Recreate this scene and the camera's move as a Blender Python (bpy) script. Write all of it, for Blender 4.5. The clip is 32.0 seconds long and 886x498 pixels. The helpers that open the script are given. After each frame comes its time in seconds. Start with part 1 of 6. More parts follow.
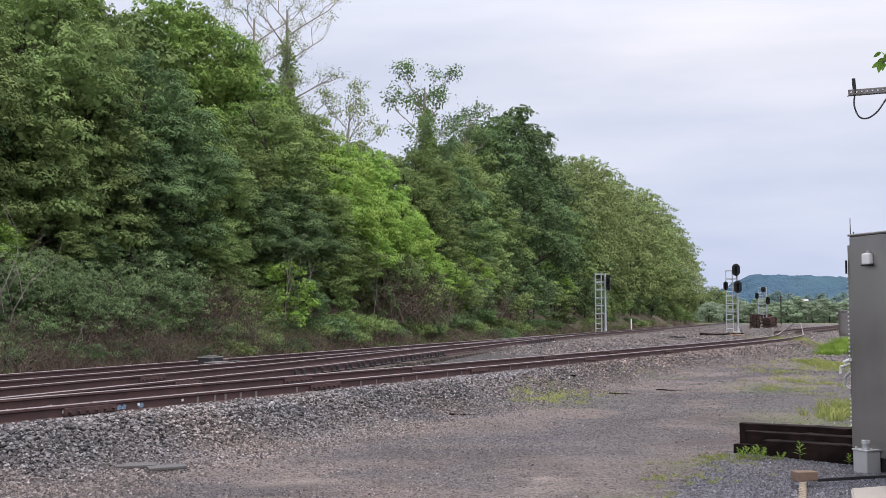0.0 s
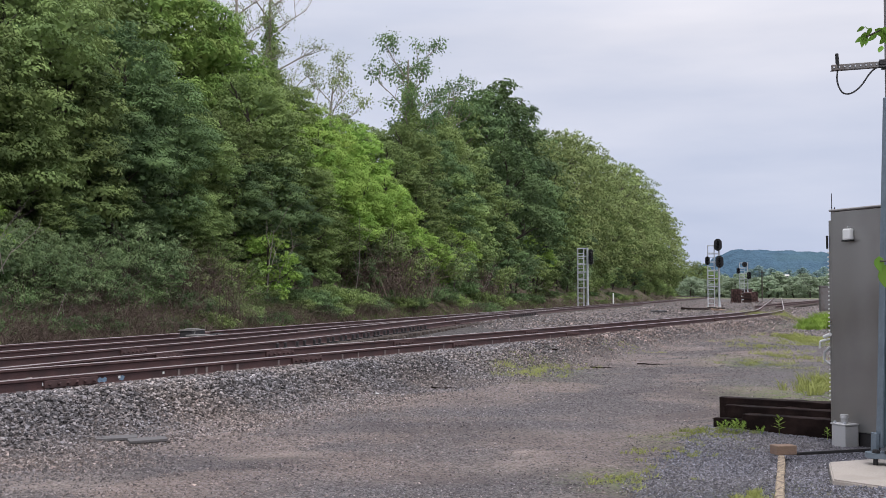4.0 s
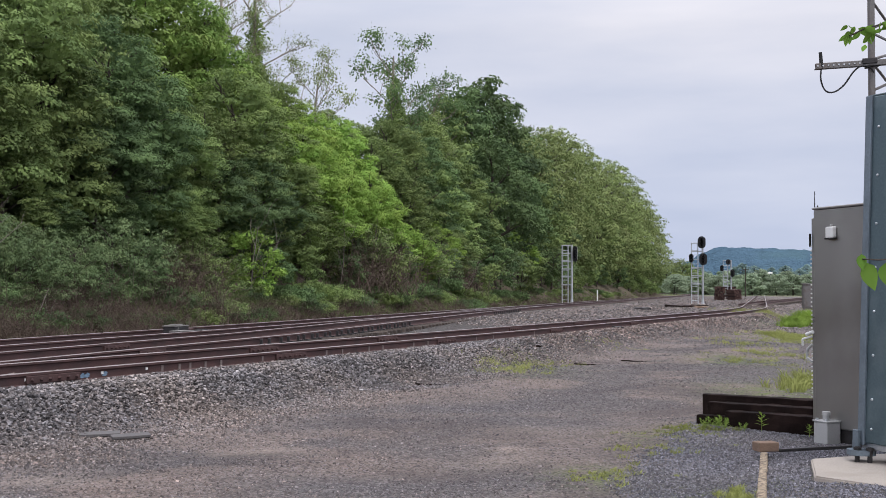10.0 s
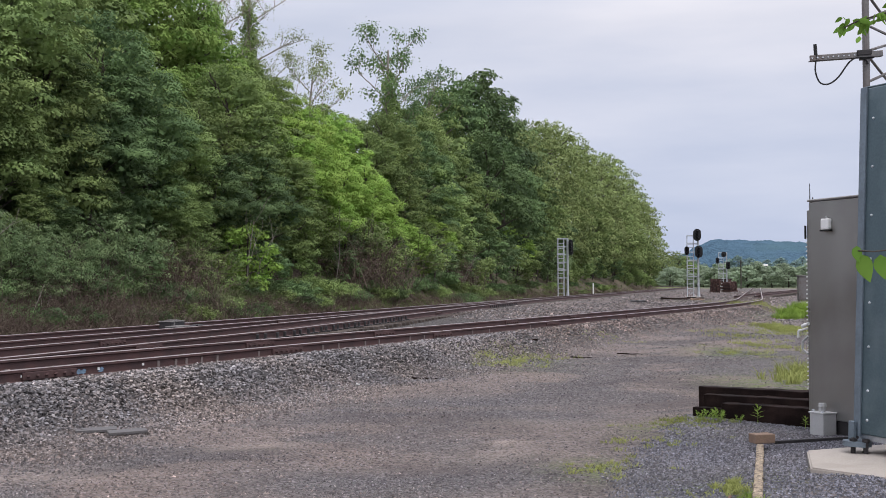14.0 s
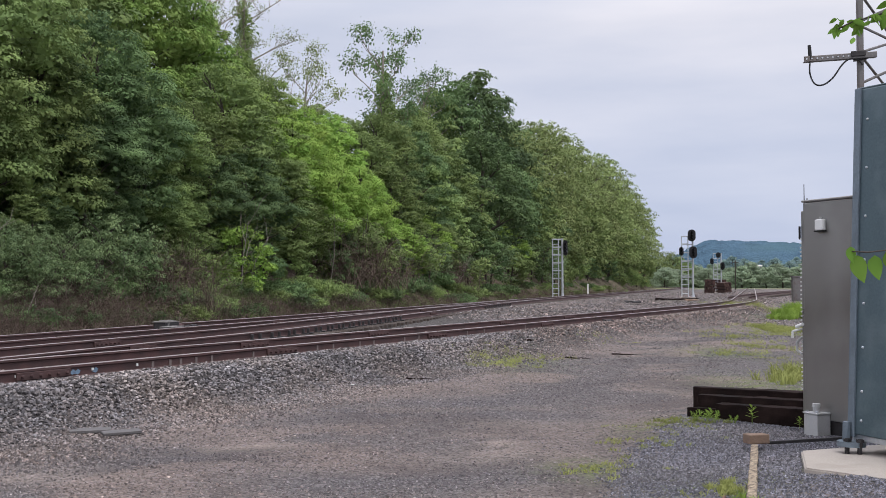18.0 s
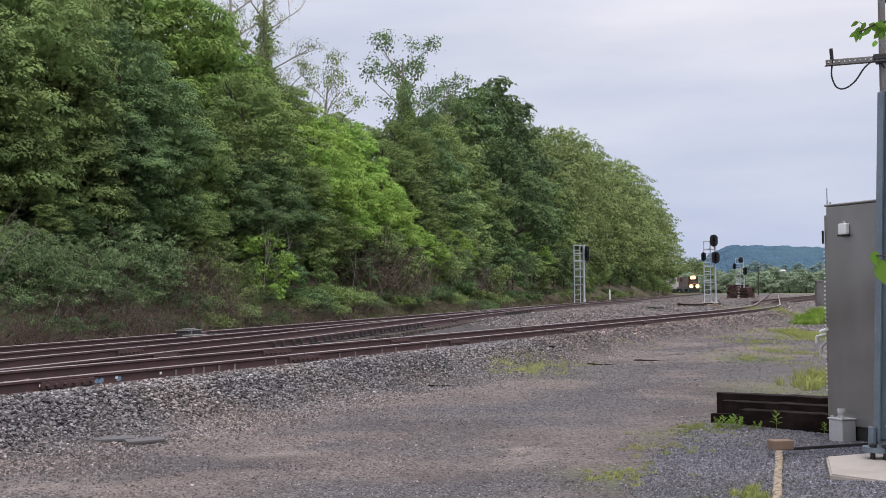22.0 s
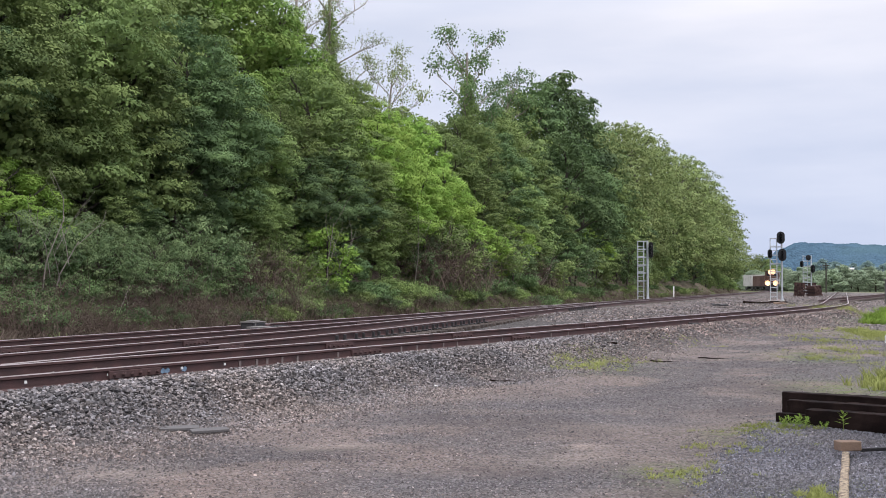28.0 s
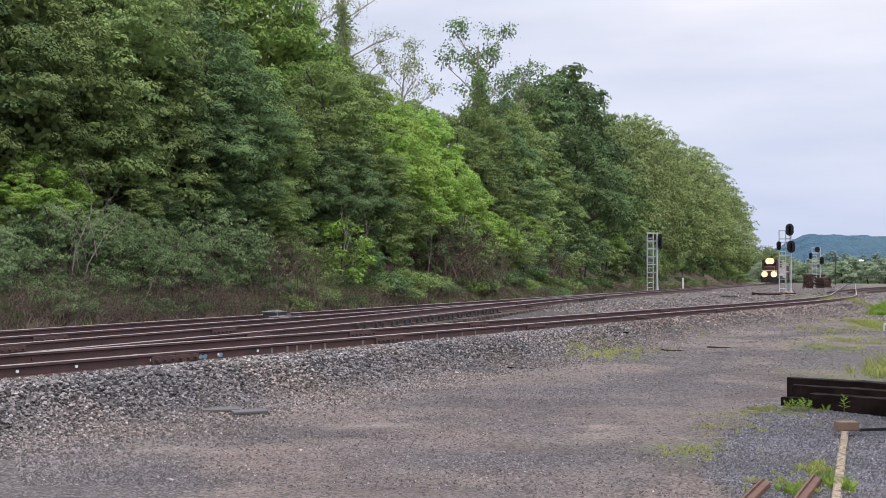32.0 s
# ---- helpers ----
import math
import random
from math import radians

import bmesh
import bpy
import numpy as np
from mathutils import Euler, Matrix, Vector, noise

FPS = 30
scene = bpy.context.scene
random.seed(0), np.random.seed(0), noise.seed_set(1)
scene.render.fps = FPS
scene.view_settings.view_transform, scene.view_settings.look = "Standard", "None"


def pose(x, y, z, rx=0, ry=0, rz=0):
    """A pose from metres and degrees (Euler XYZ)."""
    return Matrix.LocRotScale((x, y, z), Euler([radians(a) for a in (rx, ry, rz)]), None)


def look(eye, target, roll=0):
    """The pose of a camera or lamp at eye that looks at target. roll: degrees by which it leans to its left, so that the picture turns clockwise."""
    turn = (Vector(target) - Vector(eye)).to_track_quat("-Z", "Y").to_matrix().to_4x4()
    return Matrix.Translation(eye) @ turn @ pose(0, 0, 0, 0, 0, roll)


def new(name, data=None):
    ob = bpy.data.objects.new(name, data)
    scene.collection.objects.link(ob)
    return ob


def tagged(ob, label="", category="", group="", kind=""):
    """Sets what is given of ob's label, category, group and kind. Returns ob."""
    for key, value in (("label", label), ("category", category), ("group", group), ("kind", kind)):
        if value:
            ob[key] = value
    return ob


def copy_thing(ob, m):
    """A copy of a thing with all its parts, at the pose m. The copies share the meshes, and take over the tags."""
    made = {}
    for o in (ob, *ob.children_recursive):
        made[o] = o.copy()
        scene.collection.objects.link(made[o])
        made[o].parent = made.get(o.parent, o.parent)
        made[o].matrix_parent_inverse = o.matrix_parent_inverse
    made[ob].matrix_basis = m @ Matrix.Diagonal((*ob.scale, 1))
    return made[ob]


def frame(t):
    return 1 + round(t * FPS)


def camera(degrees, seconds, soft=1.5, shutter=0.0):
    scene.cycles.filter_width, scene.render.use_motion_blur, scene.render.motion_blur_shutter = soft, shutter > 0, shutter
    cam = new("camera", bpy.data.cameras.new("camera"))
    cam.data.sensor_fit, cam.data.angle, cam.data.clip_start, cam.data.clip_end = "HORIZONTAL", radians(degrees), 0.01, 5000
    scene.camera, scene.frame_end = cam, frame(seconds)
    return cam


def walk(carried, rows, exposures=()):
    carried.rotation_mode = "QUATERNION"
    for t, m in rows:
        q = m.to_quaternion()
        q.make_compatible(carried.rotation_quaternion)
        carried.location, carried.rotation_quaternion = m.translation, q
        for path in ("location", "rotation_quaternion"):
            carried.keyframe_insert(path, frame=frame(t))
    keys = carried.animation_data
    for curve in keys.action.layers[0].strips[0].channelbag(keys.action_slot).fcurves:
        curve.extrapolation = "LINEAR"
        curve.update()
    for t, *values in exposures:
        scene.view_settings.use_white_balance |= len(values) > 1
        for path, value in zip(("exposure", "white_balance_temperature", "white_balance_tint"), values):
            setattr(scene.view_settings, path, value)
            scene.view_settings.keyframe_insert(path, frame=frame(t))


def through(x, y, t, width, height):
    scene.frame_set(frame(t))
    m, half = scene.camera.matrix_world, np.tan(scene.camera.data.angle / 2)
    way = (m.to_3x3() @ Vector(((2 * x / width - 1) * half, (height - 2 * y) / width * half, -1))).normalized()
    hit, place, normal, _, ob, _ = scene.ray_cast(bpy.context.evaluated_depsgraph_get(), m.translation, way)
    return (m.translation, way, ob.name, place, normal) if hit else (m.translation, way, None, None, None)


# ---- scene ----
# Camera: hand-held, standing at one spot beside the yard; seconds, offset in metres, pitch, roll, yaw in degrees.
cam = camera(42.0, 32.0, soft=0.7)
EYE = 1.6
ROWS = [
    (0.0, -0.009, -0.028, 0.001, 3.503, 0.253, 2.044),
    (0.5, -0.011, -0.018, -0.001, 1.105, 0.090, 1.876),
    (1.0, -0.016, -0.001, -0.005, 0.699, 0.665, 2.900),
    (1.5, 0.010, -0.020, -0.003, 0.774, 0.424, 2.467),
    (2.0, 0.000, 0.000, 0.000, 1.243, 0.416, 1.853),
    (2.5, 0.000, 0.000, 0.000, 1.462, 0.031, 1.665),
    (3.0, 0.000, 0.000, 0.000, 1.644, -0.140, 1.601),
    (3.5, 0.000, 0.000, 0.000, 1.744, -0.212, 1.620),
    (4.0, 0.000, 0.000, 0.000, 2.197, 0.038, 1.188),
    (4.5, 0.000, 0.000, 0.000, 2.502, -0.164, 0.960),
    (6.5, 0.000, 0.000, 0.000, 2.527, 0.056, 1.194),
    (7.0, 0.000, 0.000, 0.000, 2.003, -0.086, 1.084),
    (7.5, 0.000, 0.000, 0.000, 1.881, 0.125, 1.007),
    (8.0, 0.000, 0.000, 0.000, 1.889, -0.007, 0.773),
    (8.5, 0.000, 0.000, 0.000, 2.055, -0.194, 0.123),
    (9.0, 0.000, 0.000, 0.000, 2.149, -0.081, 0.004),
    (9.5, 0.000, 0.000, 0.000, 2.183, -0.129, 0.226),
    (10.0, 0.000, 0.000, 0.000, 2.026, -0.137, 0.415),
    (10.5, 0.000, 0.000, 0.000, 1.862, -0.037, 0.599),
    (11.0, 0.000, 0.000, 0.000, 1.906, -0.196, 0.608),
    (11.5, 0.000, 0.000, 0.000, 1.886, -0.129, 0.287),
    (12.0, 0.000, 0.000, 0.000, 1.902, -0.069, 0.169),
    (12.5, 0.000, 0.000, 0.000, 1.919, -0.112, 0.183),
    (13.0, 0.000, 0.000, 0.000, 1.819, -0.022, 0.236),
    (13.5, 0.000, 0.000, 0.000, 1.742, 0.207, 0.269),
    (14.0, 0.000, 0.000, 0.000, 1.726, 0.185, 0.214),
    (14.5, 0.000, 0.000, 0.000, 1.471, 0.106, 0.107),
    (16.5, 0.000, 0.000, 0.000, 1.502, 0.128, 0.024),
    (17.0, 0.000, 0.000, 0.000, 1.562, 0.047, 0.050),
    (17.5, 0.000, 0.000, 0.000, 1.654, 0.208, 0.045),
    (18.0, 0.000, 0.000, 0.000, 1.747, 0.159, -0.047),
    (18.5, 0.000, 0.000, 0.000, 1.855, 0.228, -0.046),
    (19.0, 0.000, 0.000, 0.000, 1.965, 0.400, 0.014),
    (19.5, 0.000, 0.000, 0.000, 2.031, 0.404, 0.361),
    (20.0, 0.000, 0.000, 0.000, 2.084, 0.348, 0.634),
    (20.5, 0.000, 0.000, 0.000, 2.107, 0.369, 0.762),
    (21.0, 0.000, 0.000, 0.000, 2.128, 0.340, 0.910),
    (21.5, 0.000, 0.000, 0.000, 2.111, 0.268, 1.003),
    (22.0, 0.000, 0.000, 0.000, 2.098, 0.512, 1.018),
    (22.5, 0.000, 0.000, 0.000, 2.132, 0.622, 1.007),
    (23.0, 0.000, 0.000, 0.000, 2.180, 0.758, 1.116),
    (23.5, 0.000, 0.000, 0.000, 2.342, 1.143, 1.321),
    (24.0, 0.000, 0.000, 0.000, 2.541, 1.513, 1.878),
    (24.5, 0.000, 0.000, 0.000, 2.560, 1.595, 1.991),
    (25.0, 0.000, 0.000, 0.000, 2.498, 0.602, 3.563),
    (25.5, 0.000, 0.000, 0.000, 1.608, 0.728, 4.051),
    (27.5, 0.000, 0.000, 0.000, 1.452, -0.238, 3.770),
    (28.0, 0.000, 0.000, 0.000, 1.841, -0.089, 4.097),
    (28.5, 0.000, 0.000, 0.000, 2.033, -0.003, 4.115),
    (29.0, 0.000, 0.000, 0.000, 2.023, 0.067, 4.149),
    (29.5, 0.000, 0.000, 0.000, 2.029, 0.032, 4.306),
    (30.0, 0.000, 0.000, 0.000, 1.978, -0.034, 4.398),
    (30.5, 0.000, 0.000, 0.000, 2.032, -0.329, 4.666),
    (31.0, -0.060, -0.361, 0.003, 2.009, -0.417, 4.550),
    (31.5, -0.122, -0.785, 0.000, 1.649, -0.129, 4.370),
    (32.0, -0.133, -0.838, -0.002, 1.399, -0.194, 4.526),
]
walk(cam, [(t, pose(x, y, EYE + z, 90 + pitch, roll, yaw)) for t, x, y, z, pitch, roll, yaw in ROWS],
     exposures=[(0.0, 0.14), (1.0, 0.08), (2.5, 0.0), (25.0, 0.0), (28.0, 0.19), (32.0, 0.19)])

# ---------------------------------------------------------------- light
world = bpy.data.worlds.new("overcast_sky")
scene.world = world
world.use_nodes = True


def build_world():
    nt = world.node_tree
    nt.nodes.clear()
    N, L = nt.nodes.new, nt.links.new
    out = N("ShaderNodeOutputWorld")
    bg = N("ShaderNodeBackground")
    sky = N("ShaderNodeTexSky")
    sky.sky_type, sky.sun_disc = "NISHITA", False
    sky.sun_elevation, sky.sun_rotation = radians(52), radians(150)
    sky.air_density, sky.dust_density = 1.0, 3.0
    dim = N("ShaderNodeVectorMath")
    dim.operation = "SCALE"
    dim.inputs["Scale"].default_value = 0.1
    L(sky.outputs[0], dim.inputs[0])
    tc = N("ShaderNodeTexCoord")
    mp = N("ShaderNodeMapping")
    mp.inputs["Scale"].default_value = (1.0, 1.0, 5.0)
    mp.inputs["Rotation"].default_value = (0.0, 0.12, 0.0)
    L(tc.outputs["Generated"], mp.inputs[0])
    n1 = N("ShaderNodeTexNoise")
    n1.inputs["Scale"].default_value, n1.inputs["Detail"].default_value = 2.6, 5.0
    n1.inputs["Roughness"].default_value = 0.5
    L(mp.outputs[0], n1.inputs["Vector"])
    sep = N("ShaderNodeSeparateXYZ")
    L(tc.outputs["Generated"], sep.inputs[0])
    ramp = N("ShaderNodeValToRGB")
    ramp.color_ramp.elements[0].position, ramp.color_ramp.elements[0].color = 0.30, (0.62, 0.66, 0.80, 1)
    ramp.color_ramp.elements[1].position, ramp.color_ramp.elements[1].color = 0.68, (0.87, 0.86, 0.94, 1)
    L(n1.outputs["Fac"], ramp.inputs[0])
    low = N("ShaderNodeValToRGB")
    e = low.color_ramp.elements
    e[0].position, e[0].color = 0.0, (0.72, 0.80, 0.93, 1)
    e[1].position, e[1].color = 0.22, (1.0, 1.0, 1.0, 1)
    zenith = e.new(1.0)
    zenith.color = (2.6, 2.6, 2.55, 1)          # an overcast sky is brightest overhead
    L(sep.outputs["Z"], low.inputs[0])
    mul = N("ShaderNodeMix")
    mul.data_type, mul.blend_type = "RGBA", "MULTIPLY"
    mul.inputs["Factor"].default_value = 1.0
    L(ramp.outputs[0], mul.inputs["A"])
    L(low.outputs[0], mul.inputs["B"])
    mix = N("ShaderNodeMix")
    mix.data_type = "RGBA"
    mix.inputs["Factor"].default_value = 0.93
    L(dim.outputs[0], mix.inputs["A"])
    L(mul.outputs["Result"], mix.inputs["B"])
    L(mix.outputs["Result"], bg.inputs["Color"])
    bg.inputs["Strength"].default_value = 1.0
    L(bg.outputs[0], out.inputs["Surface"])


build_world()
sun_data = bpy.data.lights.new("sun", "SUN")
sun_data.energy, sun_data.angle, sun_data.color = 1.5, radians(20), (1.0, 0.96, 0.9)
sun = new("sun", sun_data)
sun.matrix_world = look((14, -6, 60), (0, 20, 0))

# ---------------------------------------------------------------- materials


def material(name, base, rough=0.8, metal=0.0, vary=0.25, scale=6.0, fine=60.0, bump=0.3, bump_dist=0.01, stain=None, stain_scale=0.8,
             stain_amount=0.5, island=0.0, per_object=0.0, spec=0.3, coord="Object"):
    """A worn surface: base colour broken up at two scales, an optional second colour in patches, and fine relief."""
    m = bpy.data.materials.new(name)
    m.use_nodes = True
    nt = m.node_tree
    N, L = nt.nodes.new, nt.links.new
    bsdf = nt.nodes["Principled BSDF"]
    bsdf.inputs["Metallic"].default_value = metal
    bsdf.inputs["Specular IOR Level"].default_value = spec
    tc = N("ShaderNodeTexCoord")
    big, small = N("ShaderNodeTexNoise"), N("ShaderNodeTexNoise")
    big.inputs["Scale"].default_value, big.inputs["Detail"].default_value = scale, 4.0
    small.inputs["Scale"].default_value, small.inputs["Detail"].default_value = fine, 3.0
    L(tc.outputs[coord], big.inputs["Vector"])
    L(tc.outputs[coord], small.inputs["Vector"])
    add = N("ShaderNodeMath")
    add.operation = "ADD"
    L(big.outputs["Fac"], add.inputs[0])
    L(small.outputs["Fac"], add.inputs[1])
    value = N("ShaderNodeMapRange")
    value.inputs["From Min"].default_value, value.inputs["From Max"].default_value = 0.6, 1.4
    value.inputs["To Min"].default_value, value.inputs["To Max"].default_value = 1 - vary, 1 + vary
    L(add.outputs[0], value.inputs["Value"])
    last = value.outputs[0]
    if island or per_object:
        src = N("ShaderNodeNewGeometry").outputs["Random Per Island"] if island else N("ShaderNodeObjectInfo").outputs["Random"]
        rr = N("ShaderNodeMapRange")
        amount = island or per_object
        rr.inputs["To Min"].default_value, rr.inputs["To Max"].default_value = 1 - amount, 1 + amount
        L(src, rr.inputs["Value"])
        mm = N("ShaderNodeMath")
        mm.operation = "MULTIPLY"
        L(last, mm.inputs[0])
        L(rr.outputs[0], mm.inputs[1])
        last = mm.outputs[0]
    col = N("ShaderNodeVectorMath")
    col.operation = "SCALE"
    col.inputs[0].default_value = base
    L(last, col.inputs["Scale"])
    colour = col.outputs[0]
    if stain:
        pn = N("ShaderNodeTexNoise")
        pn.inputs["Scale"].default_value, pn.inputs["Detail"].default_value = stain_scale, 6.0
        L(tc.outputs[coord], pn.inputs["Vector"])
        pr = N("ShaderNodeMapRange")
        pr.inputs["From Min"].default_value, pr.inputs["From Max"].default_value = 0.48, 0.64
        pr.inputs["To Max"].default_value = stain_amount
        L(pn.outputs["Fac"], pr.inputs["Value"])
        mx = N("ShaderNodeMix")
        mx.data_type = "RGBA"
        L(pr.outputs[0], mx.inputs["Factor"])
        L(colour, mx.inputs["A"])
        mx.inputs["B"].default_value = (*stain, 1)
        colour = mx.outputs["Result"]
    L(colour, bsdf.inputs["Base Color"])
    rv = N("ShaderNodeMapRange")
    rv.inputs["From Min"].default_value, rv.inputs["From Max"].default_value = 0.3, 0.7
    rv.inputs["To Min"].default_value, rv.inputs["To Max"].default_value = max(0.05, rough - 0.12), min(1, rough + 0.1)
    L(big.outputs["Fac"], rv.inputs["Value"])
    L(rv.outputs[0], bsdf.inputs["Roughness"])
    if bump:
        b = N("ShaderNodeBump")
        b.inputs["Strength"].default_value, b.inputs["Distance"].default_value = bump, bump_dist
        L(small.outputs["Fac"], b.inputs["Height"])
        L(b.outputs[0], bsdf.inputs["Normal"])
    return m


def leaf_material(name, base, tip, through=0.3, vary=0.25):
    """Leaves: colour from leaf to leaf and from tree to tree, with light shining through."""
    m = bpy.data.materials.new(name)
    m.use_nodes = True
    nt = m.node_tree
    N, L = nt.nodes.new, nt.links.new
    bsdf = nt.nodes["Principled BSDF"]
    geo, info = N("ShaderNodeNewGeometry"), N("ShaderNodeObjectInfo")
    mix = N("ShaderNodeMix")
    mix.data_type = "RGBA"
    mix.inputs["A"].default_value, mix.inputs["B"].default_value = (*base, 1), (*tip, 1)
    tc, nz = N("ShaderNodeTexCoord"), N("ShaderNodeTexNoise")
    nz.inputs["Scale"].default_value, nz.inputs["Detail"].default_value = 0.6, 4.0
    L(tc.outputs["Object"], nz.inputs["Vector"])
    a = N("ShaderNodeMapRange")
    a.inputs["From Min"].default_value, a.inputs["From Max"].default_value = 0.38, 0.62
    L(nz.outputs["Fac"], a.inputs["Value"])
    s = N("ShaderNodeMath")
    s.operation = "MULTIPLY_ADD"
    s.inputs[1].default_value, s.inputs[2].default_value = 0.85, 0.0
    L(a.outputs[0], s.inputs[0])
    s2 = N("ShaderNodeMath")
    s2.operation = "MULTIPLY_ADD"
    s2.inputs[1].default_value = 0.15
    L(geo.outputs["Random Per Island"], s2.inputs[0])
    L(s.outputs[0], s2.inputs[2])
    L(s2.outputs[0], mix.inputs["Factor"])
    val = N("ShaderNodeMapRange")
    val.inputs["To Min"].default_value, val.inputs["To Max"].default_value = 1 - vary, 1 + vary
    L(info.outputs["Random"], val.inputs["Value"])
    hsv = N("ShaderNodeHueSaturation")
    L(mix.outputs["Result"], hsv.inputs["Color"])
    L(val.outputs[0], hsv.inputs["Value"])
    hue = N("ShaderNodeMapRange")
    hue.inputs["To Min"].default_value, hue.inputs["To Max"].default_value = 0.493, 0.505
    L(info.outputs["Random"], hue.inputs["Value"])
    L(hue.outputs[0], hsv.inputs["Hue"])
    L(hsv.outputs[0], bsdf.inputs["Base Color"])
    bsdf.inputs["Roughness"].default_value = 0.7
    bsdf.inputs["Specular IOR Level"].default_value = 0.08
    tr = N("ShaderNodeBsdfTranslucent")
    L(hsv.outputs[0], tr.inputs["Color"])
    ms = N("ShaderNodeMixShader")
    ms.inputs[0].default_value = through
    L(bsdf.outputs[0], ms.inputs[1])
    L(tr.outputs[0], ms.inputs[2])
    L(ms.outputs[0], nt.nodes["Material Output"].inputs["Surface"])
    return m


def stone_material(name, warm, cool, lo=0.35, hi=1.75, pale=0.05):
    """Crushed stone: warm and cool grey stones side by side, in drifts, each with its own depth of tone, a few pale."""
    m = bpy.data.materials.new(name)
    m.use_nodes = True
    nt = m.node_tree
    N, L = nt.nodes.new, nt.links.new
    bsdf = nt.nodes["Principled BSDF"]
    bsdf.inputs["Roughness"].default_value = 0.85
    bsdf.inputs["Specular IOR Level"].default_value = 0.3
    rnd = N("ShaderNodeNewGeometry").outputs["Random Per Island"]

    def calc(op, a, v):
        x = N("ShaderNodeMath")
        x.operation = op
        L(a, x.inputs[0])
        if isinstance(v, float):
            x.inputs[1].default_value = v
        else:
            L(v, x.inputs[1])
        return x.outputs[0]

    def spread(a, f0, f1, t0, t1):
        r = N("ShaderNodeMapRange")
        for k, v in (("From Min", f0), ("From Max", f1), ("To Min", t0), ("To Max", t1)):
            r.inputs[k].default_value = v
        L(a, r.inputs["Value"])
        return r.outputs[0]

    tc = N("ShaderNodeTexCoord")
    drift, grain = N("ShaderNodeTexNoise"), N("ShaderNodeTexNoise")
    drift.inputs["Scale"].default_value, drift.inputs["Detail"].default_value = 0.5, 6.0
    grain.inputs["Scale"].default_value, grain.inputs["Detail"].default_value = 70.0, 3.0
    L(tc.outputs["Object"], drift.inputs["Vector"])
    L(tc.outputs["Object"], grain.inputs["Vector"])
    second = calc("FRACT", calc("MULTIPLY", rnd, 17.31), 0.0)
    third = calc("FRACT", calc("MULTIPLY", rnd, 71.7), 0.0)
    hue = calc("ADD", spread(second, 0, 1, -0.35, 0.35), spread(drift.outputs["Fac"], 0.36, 0.64, 0.0, 1.0))
    mix = N("ShaderNodeMix")
    mix.data_type = "RGBA"
    L(hue, mix.inputs["Factor"])
    mix.inputs["A"].default_value, mix.inputs["B"].default_value = (*warm, 1), (*cool, 1)
    tone = calc("MULTIPLY", spread(calc("POWER", rnd, 1.5), 0, 1, lo, hi), spread(grain.outputs["Fac"], 0.3, 0.7, 0.75, 1.25))
    shade = N("ShaderNodeTexNoise")
    shade.inputs["Scale"].default_value, shade.inputs["Detail"].default_value = 0.42, 5.0
    L(tc.outputs["Object"], shade.inputs["Vector"])
    tone = calc("MULTIPLY", tone, spread(shade.outputs["Fac"], 0.36, 0.64, 0.86, 1.14))
    tone = calc("ADD", tone, spread(third, 1 - pale, 1.0, 0.0, 1.6))
    col = N("ShaderNodeVectorMath")
    col.operation = "SCALE"
    L(mix.outputs["Result"], col.inputs[0])
    L(tone, col.inputs["Scale"])
    L(col.outputs[0], bsdf.inputs["Base Color"])
    bump = N("ShaderNodeBump")
    bump.inputs["Strength"].default_value, bump.inputs["Distance"].default_value = 0.3, 0.004
    L(grain.outputs["Fac"], bump.inputs["Height"])
    L(bump.outputs[0], bsdf.inputs["Normal"])
    return m


RAIL = material("rusty_rail", (0.085, 0.047, 0.045), 0.75, 0.0, 0.35, 3, 90, 0.25, 0.004, stain=(0.05, 0.035, 0.035), stain_scale=2.5)
HEAD = material("worn_rail_head", (0.33, 0.285, 0.28), 0.45, 0.55, 0.2, 2, 80, 0.05, 0.002, stain=(0.2, 0.15, 0.14), stain_scale=1.5, stain_amount=0.4)
TIE = material("weathered_tie", (0.075, 0.06, 0.052), 0.9, 0, 0.4, 3, 70, 0.5, 0.01, per_object=0.3)
STONE = stone_material("ballast_stone", (0.192, 0.163, 0.150), (0.160, 0.151, 0.157), 0.3, 1.95, 0.06)
RUSTY_STONE = stone_material("rust_stained_ballast", (0.235, 0.180, 0.160), (0.195, 0.165, 0.158))
DARK_GRAVEL = stone_material("dark_trodden_gravel", (0.160, 0.138, 0.132), (0.132, 0.123, 0.130), 0.45, 1.7, 0.035)
GALV_DARK = material("aged_galvanised_steel", (0.20, 0.19, 0.185), 0.6, 0.5, 0.3, 4, 40, 0.15, 0.003, stain=(0.12, 0.09, 0.08), stain_scale=4)
GALV = material("galvanised_steel", (0.55, 0.57, 0.60), 0.5, 0.7, 0.15, 4, 40, 0.1, 0.002, per_object=0.1)
SIGNAL_BLACK = material("signal_black", (0.02, 0.02, 0.022), 0.5, 0, 0.3, 10, 60, 0.1)
STEEL = material("brushed_aluminium", (0.37, 0.365, 0.355), 0.36, 0.85, 0.08, 1.3, 200, 0.04, 0.001, stain=(0.25, 0.235, 0.23), stain_scale=0.9, stain_amount=0.5)
BUNGALOW = material("weathered_galvanised_sheet", (0.11, 0.155, 0.175), 0.5, 0.55, 0.2, 2.0, 50, 0.1, 0.002, stain=(0.19, 0.24, 0.26), stain_scale=3, stain_amount=0.5)
